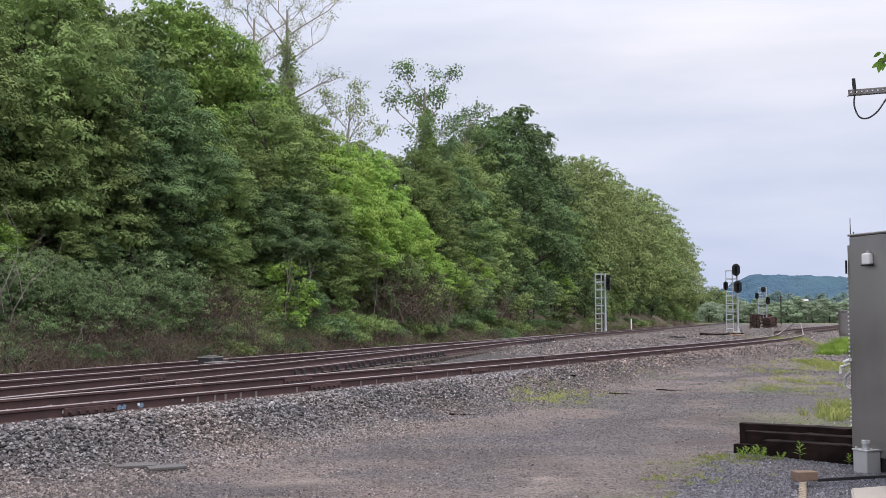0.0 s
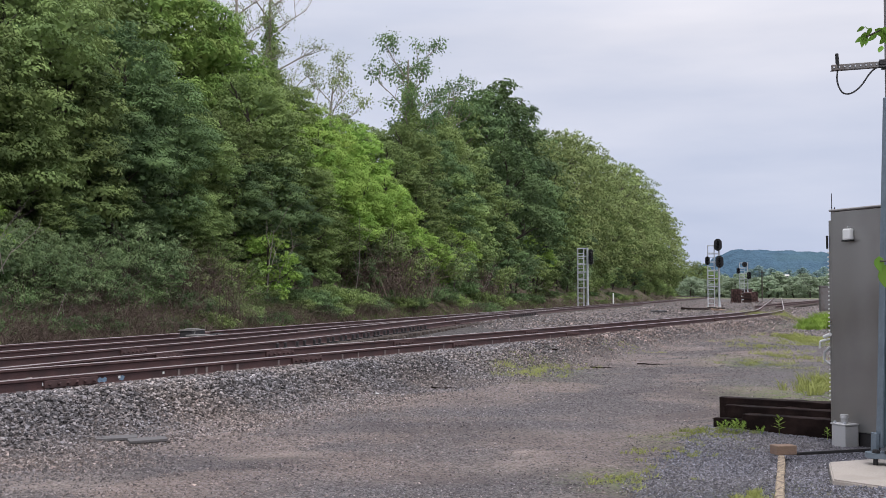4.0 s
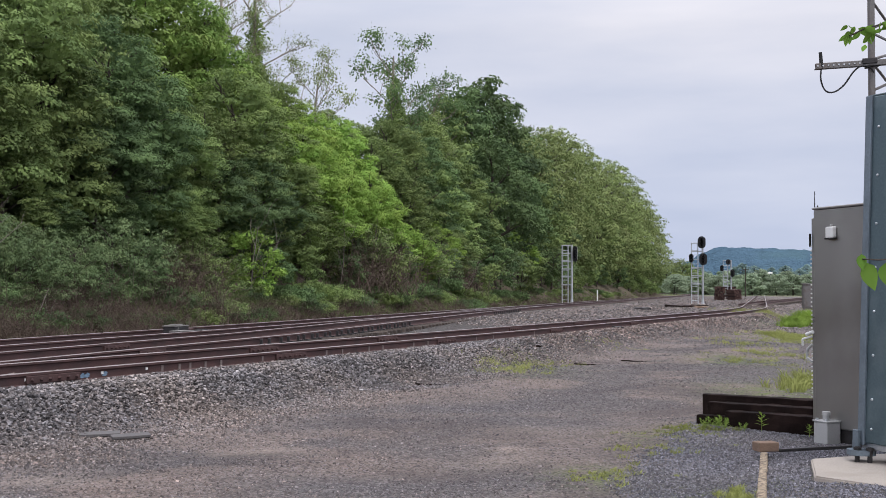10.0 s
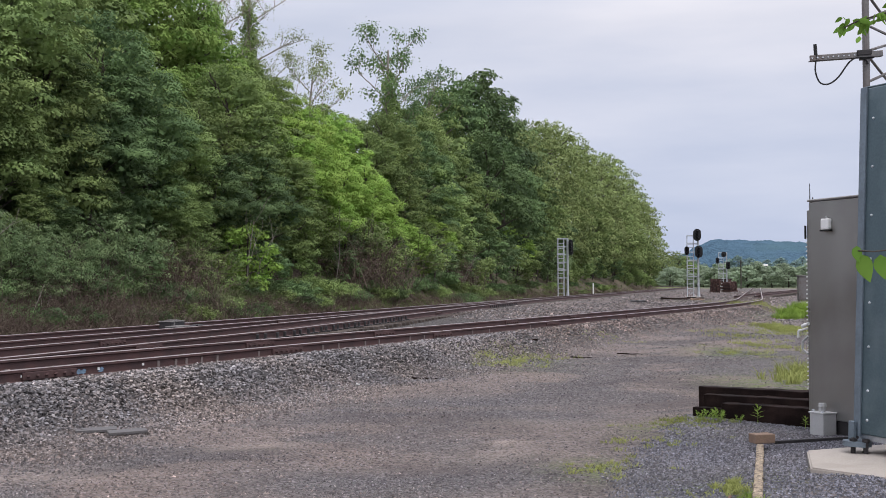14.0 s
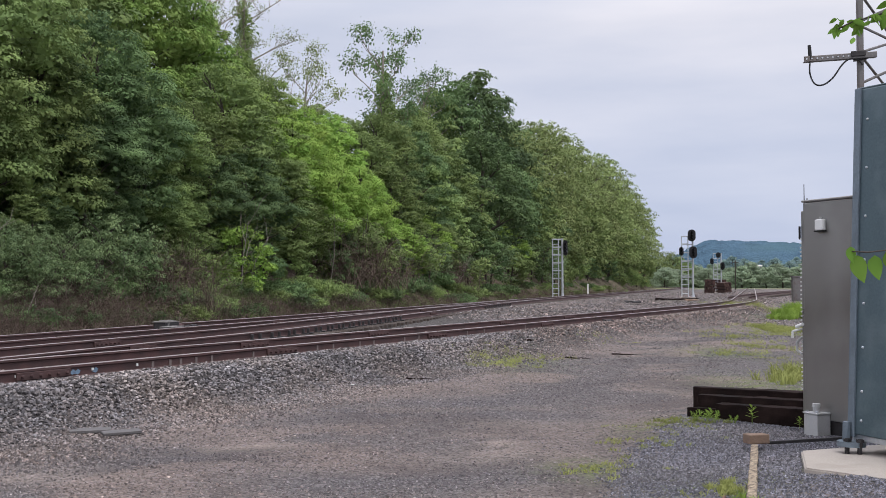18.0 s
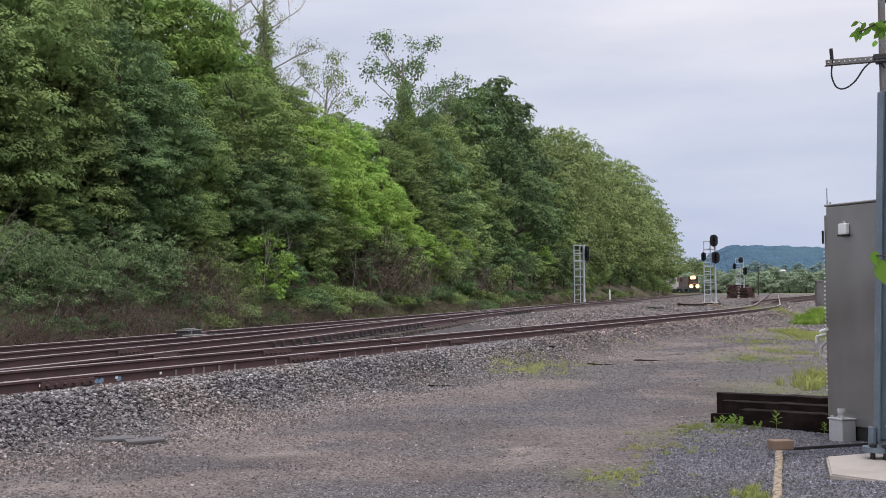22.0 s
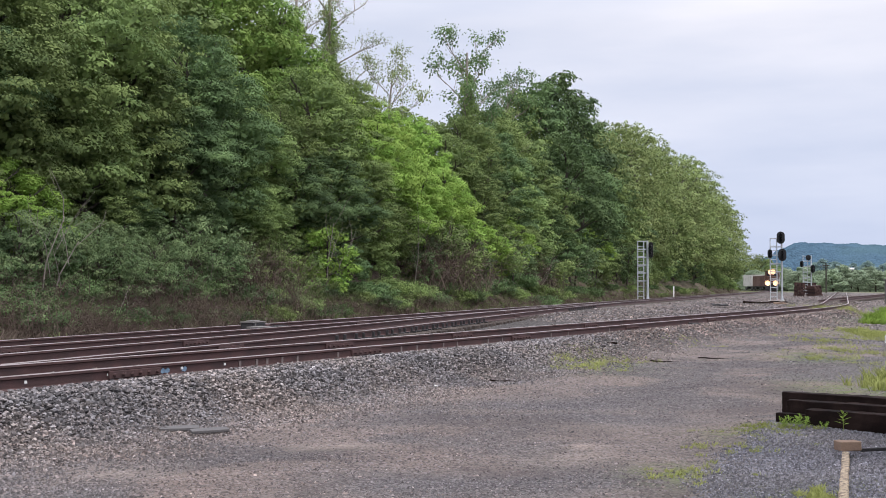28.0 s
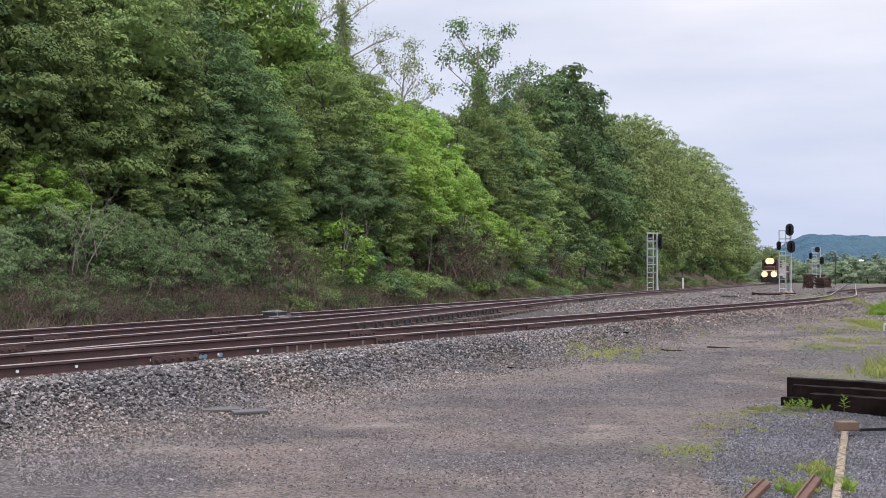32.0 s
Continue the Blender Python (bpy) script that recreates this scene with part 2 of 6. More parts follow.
POST = material("blue_grey_post", (0.20, 0.245, 0.285), 0.5, 0.5, 0.2, 4, 40, 0.1, 0.002, stain=(0.13, 0.16, 0.19), stain_scale=3)
CONCRETE = material("concrete", (0.40, 0.355, 0.315), 0.9, 0, 0.2, 3, 60, 0.3, 0.004, stain=(0.28, 0.25, 0.22), stain_scale=3)
BARK = material("bark", (0.065, 0.054, 0.045), 0.95, 0, 0.4, 5, 40, 0.6, 0.02)
PALE_BARK = material("pale_bark", (0.26, 0.23, 0.2), 0.95, 0, 0.3, 5, 40, 0.5, 0.02)
LEAF_DARK = leaf_material("dark_leaves", (0.070, 0.112, 0.054), (0.165, 0.245, 0.100))
LEAF_MID = leaf_material("green_leaves", (0.128, 0.186, 0.070), (0.265, 0.35, 0.125))
LEAF_BRIGHT = leaf_material("bright_leaves", (0.18, 0.305, 0.062), (0.335, 0.475, 0.115), vary=0.1)
LEAF_OLIVE = leaf_material("olive_leaves", (0.14, 0.185, 0.07), (0.285, 0.345, 0.14))
LEAF_FRESH = leaf_material("fresh_leaves", (0.14, 0.23, 0.06), (0.28, 0.39, 0.11), vary=0.15)
LEAF_SAGE = leaf_material("grey_green_leaves", (0.112, 0.168, 0.080), (0.215, 0.285, 0.132), vary=0.1)
DRY = leaf_material("dry_brush", (0.085, 0.062, 0.05), (0.16, 0.125, 0.10), 0.15)
GRASS = leaf_material("grass_blades", (0.215, 0.24, 0.075), (0.35, 0.37, 0.13), 0.35, 0.12)
# aerial haze is mixed into these two leaf colours, pale then bluish
LEAF_VALLEY_HAZE = leaf_material("haze_paled_leaves", (0.30, 0.375, 0.26), (0.37, 0.445, 0.31), 0.5, 0.15)
LEAF_VALLEY_BLUE_HAZE = leaf_material("haze_blued_leaves", (0.25, 0.345, 0.33), (0.30, 0.395, 0.37), 0.5, 0.15)

TIMBER = material("creosoted_timber", (0.013, 0.008, 0.007), 0.85, 0, 0.4, 4, 50, 0.5, 0.006, stain=(0.045, 0.028, 0.024), stain_scale=3, per_object=0.2, spec=0.1)
OLD_WOOD = material("brown_wood_block", (0.22, 0.15, 0.11), 0.9, 0, 0.3, 6, 60, 0.5, 0.006)
AGGREGATE = material("exposed_aggregate_concrete", (0.40, 0.32, 0.235), 0.95, 0, 0.6, 24, 55, 1.0, 0.03, stain=(0.12, 0.095, 0.08), stain_scale=26, stain_amount=0.9)
GREY_PAINT = material("grey_painted_steel", (0.47, 0.47, 0.47), 0.55, 0.2, 0.12, 4, 80, 0.1, 0.002)
DARK_STEEL = material("dark_oily_steel", (0.045, 0.042, 0.043), 0.55, 0.3, 0.4, 8, 60, 0.3, 0.005)
RUST = material("bright_rust", (0.16, 0.09, 0.068), 0.85, 0, 0.35, 9, 80, 0.4, 0.004, stain=(0.11, 0.06, 0.05), stain_scale=7)
WHITE_PAINT = material("white_paint", (0.78, 0.78, 0.76), 0.6, 0, 0.08, 5, 60, 0.1)
BLUE_PAINT = material("blue_spray_paint", (0.19, 0.29, 0.40), 0.7, 0, 0.3, 20, 80, 0.1, stain=(0.12, 0.13, 0.16), stain_scale=14)
TARNISH = material("tarnished_clip", (0.19, 0.155, 0.145), 0.8, 0, 0.3, 20, 80, 0.2)
LOOSE = stone_material("loose_yard_stone", (0.200, 0.160, 0.144), (0.165, 0.148, 0.150), 0.4, 1.75, 0.035)
MACHINE_LID = material("worn_grey_machine_lid", (0.20, 0.19, 0.18), 0.6, 0.2, 0.3, 8, 60, 0.2, 0.004, stain=(0.06, 0.05, 0.045), stain_scale=9)
SLATE = material("grey_flat_plate", (0.115, 0.108, 0.108), 0.85, 0, 0.25, 5, 60, 0.3, 0.005)
FINE_STONE = stone_material("fine_blue_gravel", (0.170, 0.161, 0.172), (0.158, 0.157, 0.184), 0.4, 1.6, 0.04)
BLACK_RUBBER = material("black_rubber", (0.02, 0.02, 0.02), 0.6, 0, 0.2, 10, 60, 0.1)
LOCO_RED = material("locomotive_red_brown", (0.085, 0.042, 0.03), 0.5, 0, 0.2, 1.5, 30, 0.1, stain=(0.09, 0.045, 0.035), stain_scale=0.8)
LOCO_DARK = material("locomotive_black", (0.03, 0.03, 0.032), 0.5, 0, 0.3, 2, 30, 0.1)
CAR_GREY = material("pale_grey_car", (0.55, 0.53, 0.50), 0.7, 0, 0.12, 0.8, 20, 0.1, stain=(0.3, 0.27, 0.25), stain_scale=0.7)
CAR_BROWN = material("brown_freight_car", (0.16, 0.10, 0.085), 0.8, 0, 0.2, 0.8, 20, 0.1, stain=(0.09, 0.06, 0.05), stain_scale=0.7)
OLD_TIE = material("rust_brown_old_tie", (0.075, 0.043, 0.038), 0.9, 0, 0.35, 2, 40, 0.4, 0.01, per_object=0.5)
GLASS_DARK = material("dark_window_glass", (0.02, 0.025, 0.03), 0.1, 0, 0.1, 2, 20, 0.0, spec=0.6)
# woods on the ridge, with the blue of distance haze in the colour
HILL = material("haze_blue_wooded_hill", (0.072, 0.122, 0.170), 1.0, 0, 0.35, 0.02, 0.12, 0.8, 14.0, stain=(0.085, 0.145, 0.165), stain_scale=0.006, spec=0.0)


def lamp_material(name, colour, strength):
    m = bpy.data.materials.new(name)
    m.use_nodes = True
    b = m.node_tree.nodes["Principled BSDF"]
    b.inputs["Base Color"].default_value = (0.9, 0.85, 0.7, 1)
    b.inputs["Emission Color"].default_value = (*colour, 1)
    b.inputs["Emission Strength"].default_value = strength
    return m


HEADLAMP = lamp_material("lit_headlamp", (1.0, 0.46, 0.11), 2.3)
# emission for added rings that stand in for bloom round the headlamps
BLOOM_RING = lamp_material("lamp_bloom_ring", (1.0, 0.42, 0.10), 1.3)

# ---------------------------------------------------------------- mesh helpers


def mesh_of(name, verts, faces, mats, index=None, smooth=False):
    me = bpy.data.meshes.new(name)
    me.from_pydata([tuple(v) for v in verts], [], [tuple(f) for f in faces])
    for m in (mats if isinstance(mats, (list, tuple)) else [mats]):
        me.materials.append(m)
    if index is not None:
        me.polygons.foreach_set("material_index", index)
    if smooth:
        me.polygons.foreach_set("use_smooth", [True] * len(me.polygons))
    me.update()
    return me


def part(name, bm, mat, parent, label="", smooth=False):
    """Links a bmesh as one mesh object under a thing or part."""
    me = bpy.data.meshes.new(name)
    bmesh.ops.recalc_face_normals(bm, faces=bm.faces)
    bm.to_mesh(me)
    bm.free()
    me.materials.append(mat)
    if smooth:
        me.polygons.foreach_set("use_smooth", [True] * len(me.polygons))
    ob = new(name, me)
    if parent:
        ob.parent = parent
    if label:
        tagged(ob, label)
    return ob


def box(bm, x0, y0, z0, x1, y1, z1, bevel=0.0, m=None):
    r = bmesh.ops.create_cube(bm, size=1.0)
    vs = r["verts"]
    bmesh.ops.scale(bm, vec=(x1 - x0, y1 - y0, z1 - z0), verts=vs)
    bmesh.ops.translate(bm, vec=((x0 + x1) / 2, (y0 + y1) / 2, (z0 + z1) / 2), verts=vs)
    if bevel:
        es = list({e for v in vs for e in v.link_edges})
        out = bmesh.ops.bevel(bm, geom=es, offset=bevel, segments=2, affect="EDGES", profile=0.5)
        vs = list({v for f in out["faces"] for v in f.verts} | {v for v in vs if v.is_valid})
    if m is not None:
        bmesh.ops.transform(bm, matrix=m, verts=[v for v in vs if v.is_valid])
    return vs


def tube(bm, a, b, r0, r1=None, n=8):
    a, b = Vector(a), Vector(b)
    d = b - a
    m = Matrix.Translation((a + b) / 2) @ d.to_track_quat("Z", "Y").to_matrix().to_4x4()
    bmesh.ops.create_cone(bm, cap_ends=True, segments=n, radius1=r0, radius2=r0 if r1 is None else r1, depth=d.length, matrix=m)


def pipe(bm, pts, r, n=6):
    for a, b in zip(pts[:-1], pts[1:]):
        tube(bm, a, b, r, r, n)


def thing(name, m, label, category, group="", kind=""):
    ob = new(name)
    ob.empty_display_size = 0.3
    ob.matrix_basis = m
    return tagged(ob, label, category, group, kind)


# ---------------------------------------------------------------- plan: track lines
RAIL_TOP, TIE_TOP, GAUGE = 0.60, 0.43, 1.505
SLOPE_C, BASE_C = 0.2606, -14.08          # main line: x = SLOPE_C * y + BASE_C


def trace(x, y, heading, pieces, step=1.5):
    """Points along a line that starts at x, y; heading in degrees from +y towards +x; pieces of (length, turn in degrees)."""
    pts, h = [(x, y)], radians(heading)
    for length, turn in pieces:
        n = max(1, round(length / step))
        for _ in range(n):
            h += radians(turn) / n / 2
            x, y = x + math.sin(h) * length / n, y + math.cos(h) * length / n
            h += radians(turn) / n / 2
            pts.append((x, y))
    return np.array(pts)


def sideways(pts, off):
    """The line moved off metres to its right."""
    t = np.gradient(pts, axis=0)
    t /= np.linalg.norm(t, axis=1)[:, None]
    return pts + off * np.stack([t[:, 1], -t[:, 0]], 1)


MAIN = trace(SLOPE_C * -6 + BASE_C, -6, 14.606, [(290, 0), (85, -15.7), (260, -48), (200, -10)])
YARD = trace(-12.17 + 0.456 * 2, 2, 24.5, [(53.8, 0), (25, -9.4), (190, 0)])
STUB = trace(22.6, 88.0, 18.0, [(30, 2.5), (100, 1)])


def crossover_offset(y):
    u = min(1, max(0, (y - 26) / 52))
    return 2.85 * (1 - u) ** 1.6 * (1 + 0.35 * u)


CROSS = np.array([(SLOPE_C * y + BASE_C + crossover_offset(y) / 0.9677 * 1.0, y) for y in np.arange(8.0, 79.0, 1.5)])


def off_line(x, y):
    """Distance to the right of the main line's centre."""
    return (x - SLOPE_C * y - BASE_C) * 0.9677


def yard_off(x, y):
    """Distance to the right of the yard track's centre (numpy)."""
    cx = np.interp(y, YARD[:, 1], YARD[:, 0])
    h = np.where(y < 57, 0.91, 0.966)
    return (x - cx) * h


def smooth(a, b, v):
    u = np.clip((v - a) / (b - a), 0, 1)
    return u * u * (3 - 2 * u)


def ground_height(x, y):
    x, y = np.asarray(x, float), np.asarray(y, float)
    m = np.where(y > 240, (x - np.interp(y, MAIN[:, 1], MAIN[:, 0])) * 0.95, off_line(x, y))
    r = yard_off(x, y)
    yard = 0.02 + 0.16 * smooth(25, 90, y)
    top = 0.41 - 0.06 * smooth(60, 140, y)
    z = top + (yard - top) * smooth(1.4, 2.6, r)
    gap = np.minimum(m - 2.2, -1.9 - r)                       # inside the wedge between the tracks
    z = z - np.where((m > 0) & (r < 0), 0.12 * smooth(0.0, 2.0, gap), 0)
    ditch = 0.12
    left = top + (ditch - top) * smooth(1.35, 2.6, -m)
    z = np.where(m < 0, left, z)
    bank = 2.7 * smooth(3.0, 9.0, -m) + 2.6 * smooth(8.0, 26.0, -m)
    z = z + np.where(m < 0, bank * (1 - 0.92 * smooth(225, 270, y)), 0)
    wob = 0.035 * np.sin(0.9 * x + 0.4 * y) * np.sin(0.7 * y - 0.5 * x + 1.0) + 0.02 * np.sin(2.1 * x - 1.3 * y)
    z = z + wob * smooth(2.6, 5.0, r) + wob * 6 * smooth(3.5, 8.0, -m)
    pad = np.exp(-(((x - 3.9) / 1.4) ** 2 + ((y - 8.9) / 1.8) ** 2))
    z = z + 0.15 * np.clip(pad * 1.5, 0, 1) * smooth(3.2, 4.2, r)
    far = np.hypot(x, y)
    z = z + (-14.0 * smooth(345, 800, far) + 34.0 * smooth(760, 1300, far)) * smooth(-40, 30, m)
    return z


def patches(x, y, size, seed):
    """Smooth random patches about size metres across, 0 to 1 (numpy)."""
    table = np.random.default_rng(seed).random((64, 64))
    total, gain = 0.0, 0.0
    for k in range(3):
        u, v = x / size * 2 ** k + 7.3 * k, y / size * 2 ** k + 3.1 * k
        i, j = np.floor(u).astype(int), np.floor(v).astype(int)
        fu, fv = u - i, v - j
        fu, fv = fu * fu * (3 - 2 * fu), fv * fv * (3 - 2 * fv)
        a = table[i % 64, j % 64] * (1 - fu) + table[(i + 1) % 64, j % 64] * fu
        b = table[i % 64, (j + 1) % 64] * (1 - fu) + table[(i + 1) % 64, (j + 1) % 64] * fu
        total, gain = total + (a * (1 - fv) + b * fv) * 0.55 ** k, gain + 0.55 ** k
    return total / gain


def bare_dirt(x, y):
    """Where the yard is trodden down to bare dirt (1) and where gravel lies thick (0)."""
    return smooth(0.40, 0.62, patches(np.asarray(x, float), np.asarray(y, float) * 1.1, 2.0, 41))


# ---------------------------------------------------------------- ground
def ground_material():
    m = bpy.data.materials.new("yard_ground")
    m.use_nodes = True
    nt = m.node_tree
    N, L = nt.nodes.new, nt.links.new
    bsdf = nt.nodes["Principled BSDF"]
    bsdf.inputs["Roughness"].default_value = 0.95
    bsdf.inputs["Specular IOR Level"].default_value = 0.2
    tc = N("ShaderNodeTexCoord")

    def noise_at(scale, detail=4.0, rough=0.55):
        n = N("ShaderNodeTexNoise")
        n.inputs["Scale"].default_value, n.inputs["Detail"].default_value, n.inputs["Roughness"].default_value = scale, detail, rough
        L(tc.outputs["Object"], n.inputs["Vector"])
        return n.outputs["Fac"]

    def ramp(fac, a, b, lo=0.0, hi=1.0):
        r = N("ShaderNodeMapRange")
        for k, v in (("From Min", a), ("From Max", b), ("To Min", lo), ("To Max", hi)):
            r.inputs[k].default_value = v
        L(fac, r.inputs["Value"])
        return r.outputs[0]

    def mixed(fac, a, b):
        x = N("ShaderNodeMix")
        x.data_type = "RGBA"
        L(fac, x.inputs["Factor"])
        for s, v in (("A", a), ("B", b)):
            if isinstance(v, tuple):
                x.inputs[s].default_value = (*v, 1)
            else:
                L(v, x.inputs[s])
        return x.outputs["Result"]

    def zone(name):
        a = N("ShaderNodeAttribute")
        a.attribute_name = name
        return a.outputs["Fac"]

    def times(a, b):
        x = N("ShaderNodeMath")
        x.operation = "MULTIPLY"
        L(a, x.inputs[0])
        L(b, x.inputs[1])
        return x.outputs[0]

    vor = N("ShaderNodeTexVoronoi")
    vor.inputs["Scale"].default_value = 22.0
    L(tc.outputs["Object"], vor.inputs["Vector"])
    stone = N("ShaderNodeSeparateColor")
    L(vor.outputs["Color"], stone.inputs[0])
    # ballast bed coloured dark, so shade in the stone gaps is painted in
    stones = mixed(ramp(stone.outputs[0], 0.0, 1.0), (0.03, 0.027, 0.027), (0.15, 0.136, 0.13))
    drift = ramp(noise_at(0.5, 6, 0.5), 0.36, 0.64)
    dirt = mixed(ramp(noise_at(45), 0.35, 0.65), (0.172, 0.130, 0.113), (0.345, 0.273, 0.243))
    gravel = mixed(ramp(noise_at(60), 0.35, 0.65), (0.060, 0.055, 0.057), (0.195, 0.180, 0.185))
    soil = mixed(ramp(noise_at(2.0), 0.4, 0.6), (0.135, 0.098, 0.078), (0.085, 0.085, 0.045))
    bare = zone("dirt")
    base = mixed(ramp(bare, 0.15, 0.75), gravel, dirt)
    base = mixed(ramp(drift, 0.3, 1.0, 0, 0.35), base, gravel)
    base = mixed(ramp(noise_at(0.11, 8, 0.75), 0.42, 0.6, 0, 0.55), base, (0.20, 0.17, 0.155))
    base = mixed(ramp(noise_at(6.5, 6, 0.8), 0.5, 0.62, 0, 0.5), base, (0.07, 0.058, 0.055))
    base = mixed(ramp(zone("tan"), 0.1, 0.9), base, mixed(ramp(noise_at(30), 0.35, 0.65), (0.25, 0.20, 0.172), (0.42, 0.345, 0.30)))
    base = mixed(ramp(zone("blue"), 0.1, 0.8), base, gravel)
    pebble = N("ShaderNodeTexVoronoi")
    pebble.inputs["Scale"].default_value = 48.0
    L(tc.outputs["Object"], pebble.inputs["Vector"])
    pc = N("ShaderNodeSeparateColor")
    L(pebble.outputs["Color"], pc.inputs[0])
    base = mixed(ramp(pc.outputs[0], 0.55, 1.0, 0, 0.6), base, (0.33, 0.295, 0.29))
    base = mixed(ramp(pc.outputs[1], 0.55, 1.0, 0, 0.8), base, (0.045, 0.04, 0.04))
    base = mixed(ramp(noise_at(2.2, 8, 0.7), 0.48, 0.66, 0, 0.4), base, (0.085, 0.07, 0.066))
    base = mixed(ramp(noise_at(0.42, 5, 0.5), 0.5, 0.34, 0, 0.6), base, (0.075, 0.066, 0.068))
    base = mixed(zone("ballast"), base, stones)
    base = mixed(zone("bank"), base, soil)
    green = times(zone("grass"), ramp(noise_at(3.5, 8, 0.7), 0.40, 0.58))
    base = mixed(green, base, (0.13, 0.17, 0.05))
    L(base, bsdf.inputs["Base Color"])
    b = N("ShaderNodeBump")
    b.inputs["Strength"].default_value, b.inputs["Distance"].default_value = 1.0, 0.04
    clods = N("ShaderNodeMath")
    clods.operation = "MULTIPLY_ADD"
    L(noise_at(14, 5, 0.7), clods.inputs[0])
    clods.inputs[1].default_value = 1.2
    L(vor.outputs["Distance"], clods.inputs[2])
    L(clods.outputs[0], b.inputs["Height"])
    L(b.outputs[0], bsdf.inputs["Normal"])
    return m


def axis(*pieces):
    """Grid lines: pieces of (from, to, step)."""
    v = []
    for a, b, s in pieces:
        v += list(np.arange(a, b, s))
    return np.array(v + [pieces[-1][1]])


GRASS_SPOTS = [(1.25, 23.8, 0.9, 2.4, 1.0), (6.4, 26, 0.8, 2.2, 0.8), (11.4, 39, 1.2, 3.5, 0.9), (15, 50, 1.6, 4.0, 0.9), (5.1, 17.6, 0.9, 2.0, 1.0),
               (1.25, 9.9, 0.35, 0.55, 0.8), (2.45, 12.4, 0.5, 0.7, 0.9), (1.85, 8.3, 0.35, 0.9, 0.9), (2.35, 8.9, 0.3, 0.5, 0.9), (20, 90, 3, 10, 0.7), (3.0, 13.2, 0.5, 0.5, 0.8)]
TAN_SPOTS = [(0.62, 11.8, 0.26, 0.16, 1.0), (0.33, 10.7, 0.18, 0.12, 1.0), (-1.75, 11.3, 0.4, 0.3, 1.0), (-2.1, 11.1, 0.55, 0.4, 0.8), (0.55, 10.9, 0.7, 0.8, 0.6), (0.75, 13.2, 0.6, 0.5, 0.6), (0.3, 8.7, 0.6, 0.5, 0.6), (-3.4, 9.6, 1.0, 0.6, 0.7), (5, 34, 3, 8, 0.35), (9, 55, 4, 12, 0.4)]
BLUE_SPOTS = [(0.63, 9.5, 0.5, 0.2, 1.0), (0.9, 14.0, 1.4, 0.7, 0.9), (2.0, 9.6, 0.6, 1.4, 1.0), (2.75, 10.2, 0.75, 1.9, 1.0), (3.6, 9.6, 1.2, 2.4, 1.0), (5.6, 22, 0.9, 2.4, 0.7), (-0.5, 9.2, 1.5, 0.8, 1.0), (0.4, 15.5, 1.2, 1.6, 0.8), (-1.5, 13.5, 1.0, 0.8, 0.6), (-0.6, 11.6, 0.7, 0.6, 0.7), (1.6, 15, 1.6, 2.2, 0.4)]


def build_ground():
    xs = axis((-3000, -600, 400), (-600, -100, 50), (-100, -40, 5), (-40, -18, 1), (-18, 26, 0.3), (26, 70, 1), (70, 200, 10), (200, 800, 60), (800, 3000, 400))
    ys = axis((-600, -60, 60), (-60, 4, 4), (4, 44, 0.3), (44, 120, 1), (120, 300, 5), (300, 900, 30), (900, 3400, 250))
    gx, gy = np.meshgrid(xs, ys)
    gz = ground_height(gx, gy)
    nx, ny = len(xs), len(ys)
    verts = np.stack([gx.ravel(), gy.ravel(), gz.ravel()], 1)
    i = np.arange(nx * ny).reshape(ny, nx)
    faces = np.stack([i[:-1, :-1].ravel(), i[:-1, 1:].ravel(), i[1:, 1:].ravel(), i[1:, :-1].ravel()], 1)
    me = mesh_of("ground", verts.tolist(), faces.tolist(), ground_material(), smooth=True)
    x, y = verts[:, 0], verts[:, 1]
    m, r = off_line(x, y), yard_off(x, y)
    ballast = np.where(m > -2.4, 1.0, 0.0) * (1 - smooth(1.3, 3.4, r + 0.35 * np.sin(0.8 * y) * np.sin(1.7 * x + 0.3 * y))) * (1 - 0.75 * smooth(40, 75, y))
    bank = smooth(2.4, 3.6, -m)
    grass = np.zeros(len(x))
    for cx, cy, rx, ry, amount in GRASS_SPOTS:
        grass = np.maximum(grass, amount * np.exp(-(((x - cx) / rx) ** 2 + ((y - cy) / ry) ** 2)))
    grass = np.maximum(grass, smooth(240, 330, np.hypot(x, y)))
    tan, blue = np.zeros(len(x)), np.zeros(len(x))
    for spots, field in ((TAN_SPOTS, tan), (BLUE_SPOTS, blue)):
        for cx, cy, rx, ry, amount in spots:
            np.maximum(field, amount * np.exp(-(((x - cx) / rx) ** 2 + ((y - cy) / ry) ** 2)), out=field)
    for name, vals in (("ballast", ballast), ("bank", bank), ("grass", grass), ("tan", tan), ("blue", blue), ("dirt", bare_dirt(x, y))):
        a = me.attributes.new(name, "FLOAT", "POINT")
        a.data.foreach_set("value", vals.astype(np.float32))
    tagged(new("ground", me), "grey gravel and dirt rail yard with grassy patches", "ground", kind="structure")


build_ground()


def height(x, y):
    return float(ground_height(x, y))


# ---------------------------------------------------------------- tracks
RAIL_PROFILE = [(-0.070, 0.0), (-0.070, 0.012), (-0.012, 0.032), (-0.010, 0.120), (-0.036, 0.135), (-0.036, 0.163), (-0.028, 0.170),
                (0.028, 0.170), (0.036, 0.163), (0.036, 0.135), (0.010, 0.120), (0.012, 0.032), (0.070, 0.012), (0.070, 0.0)]


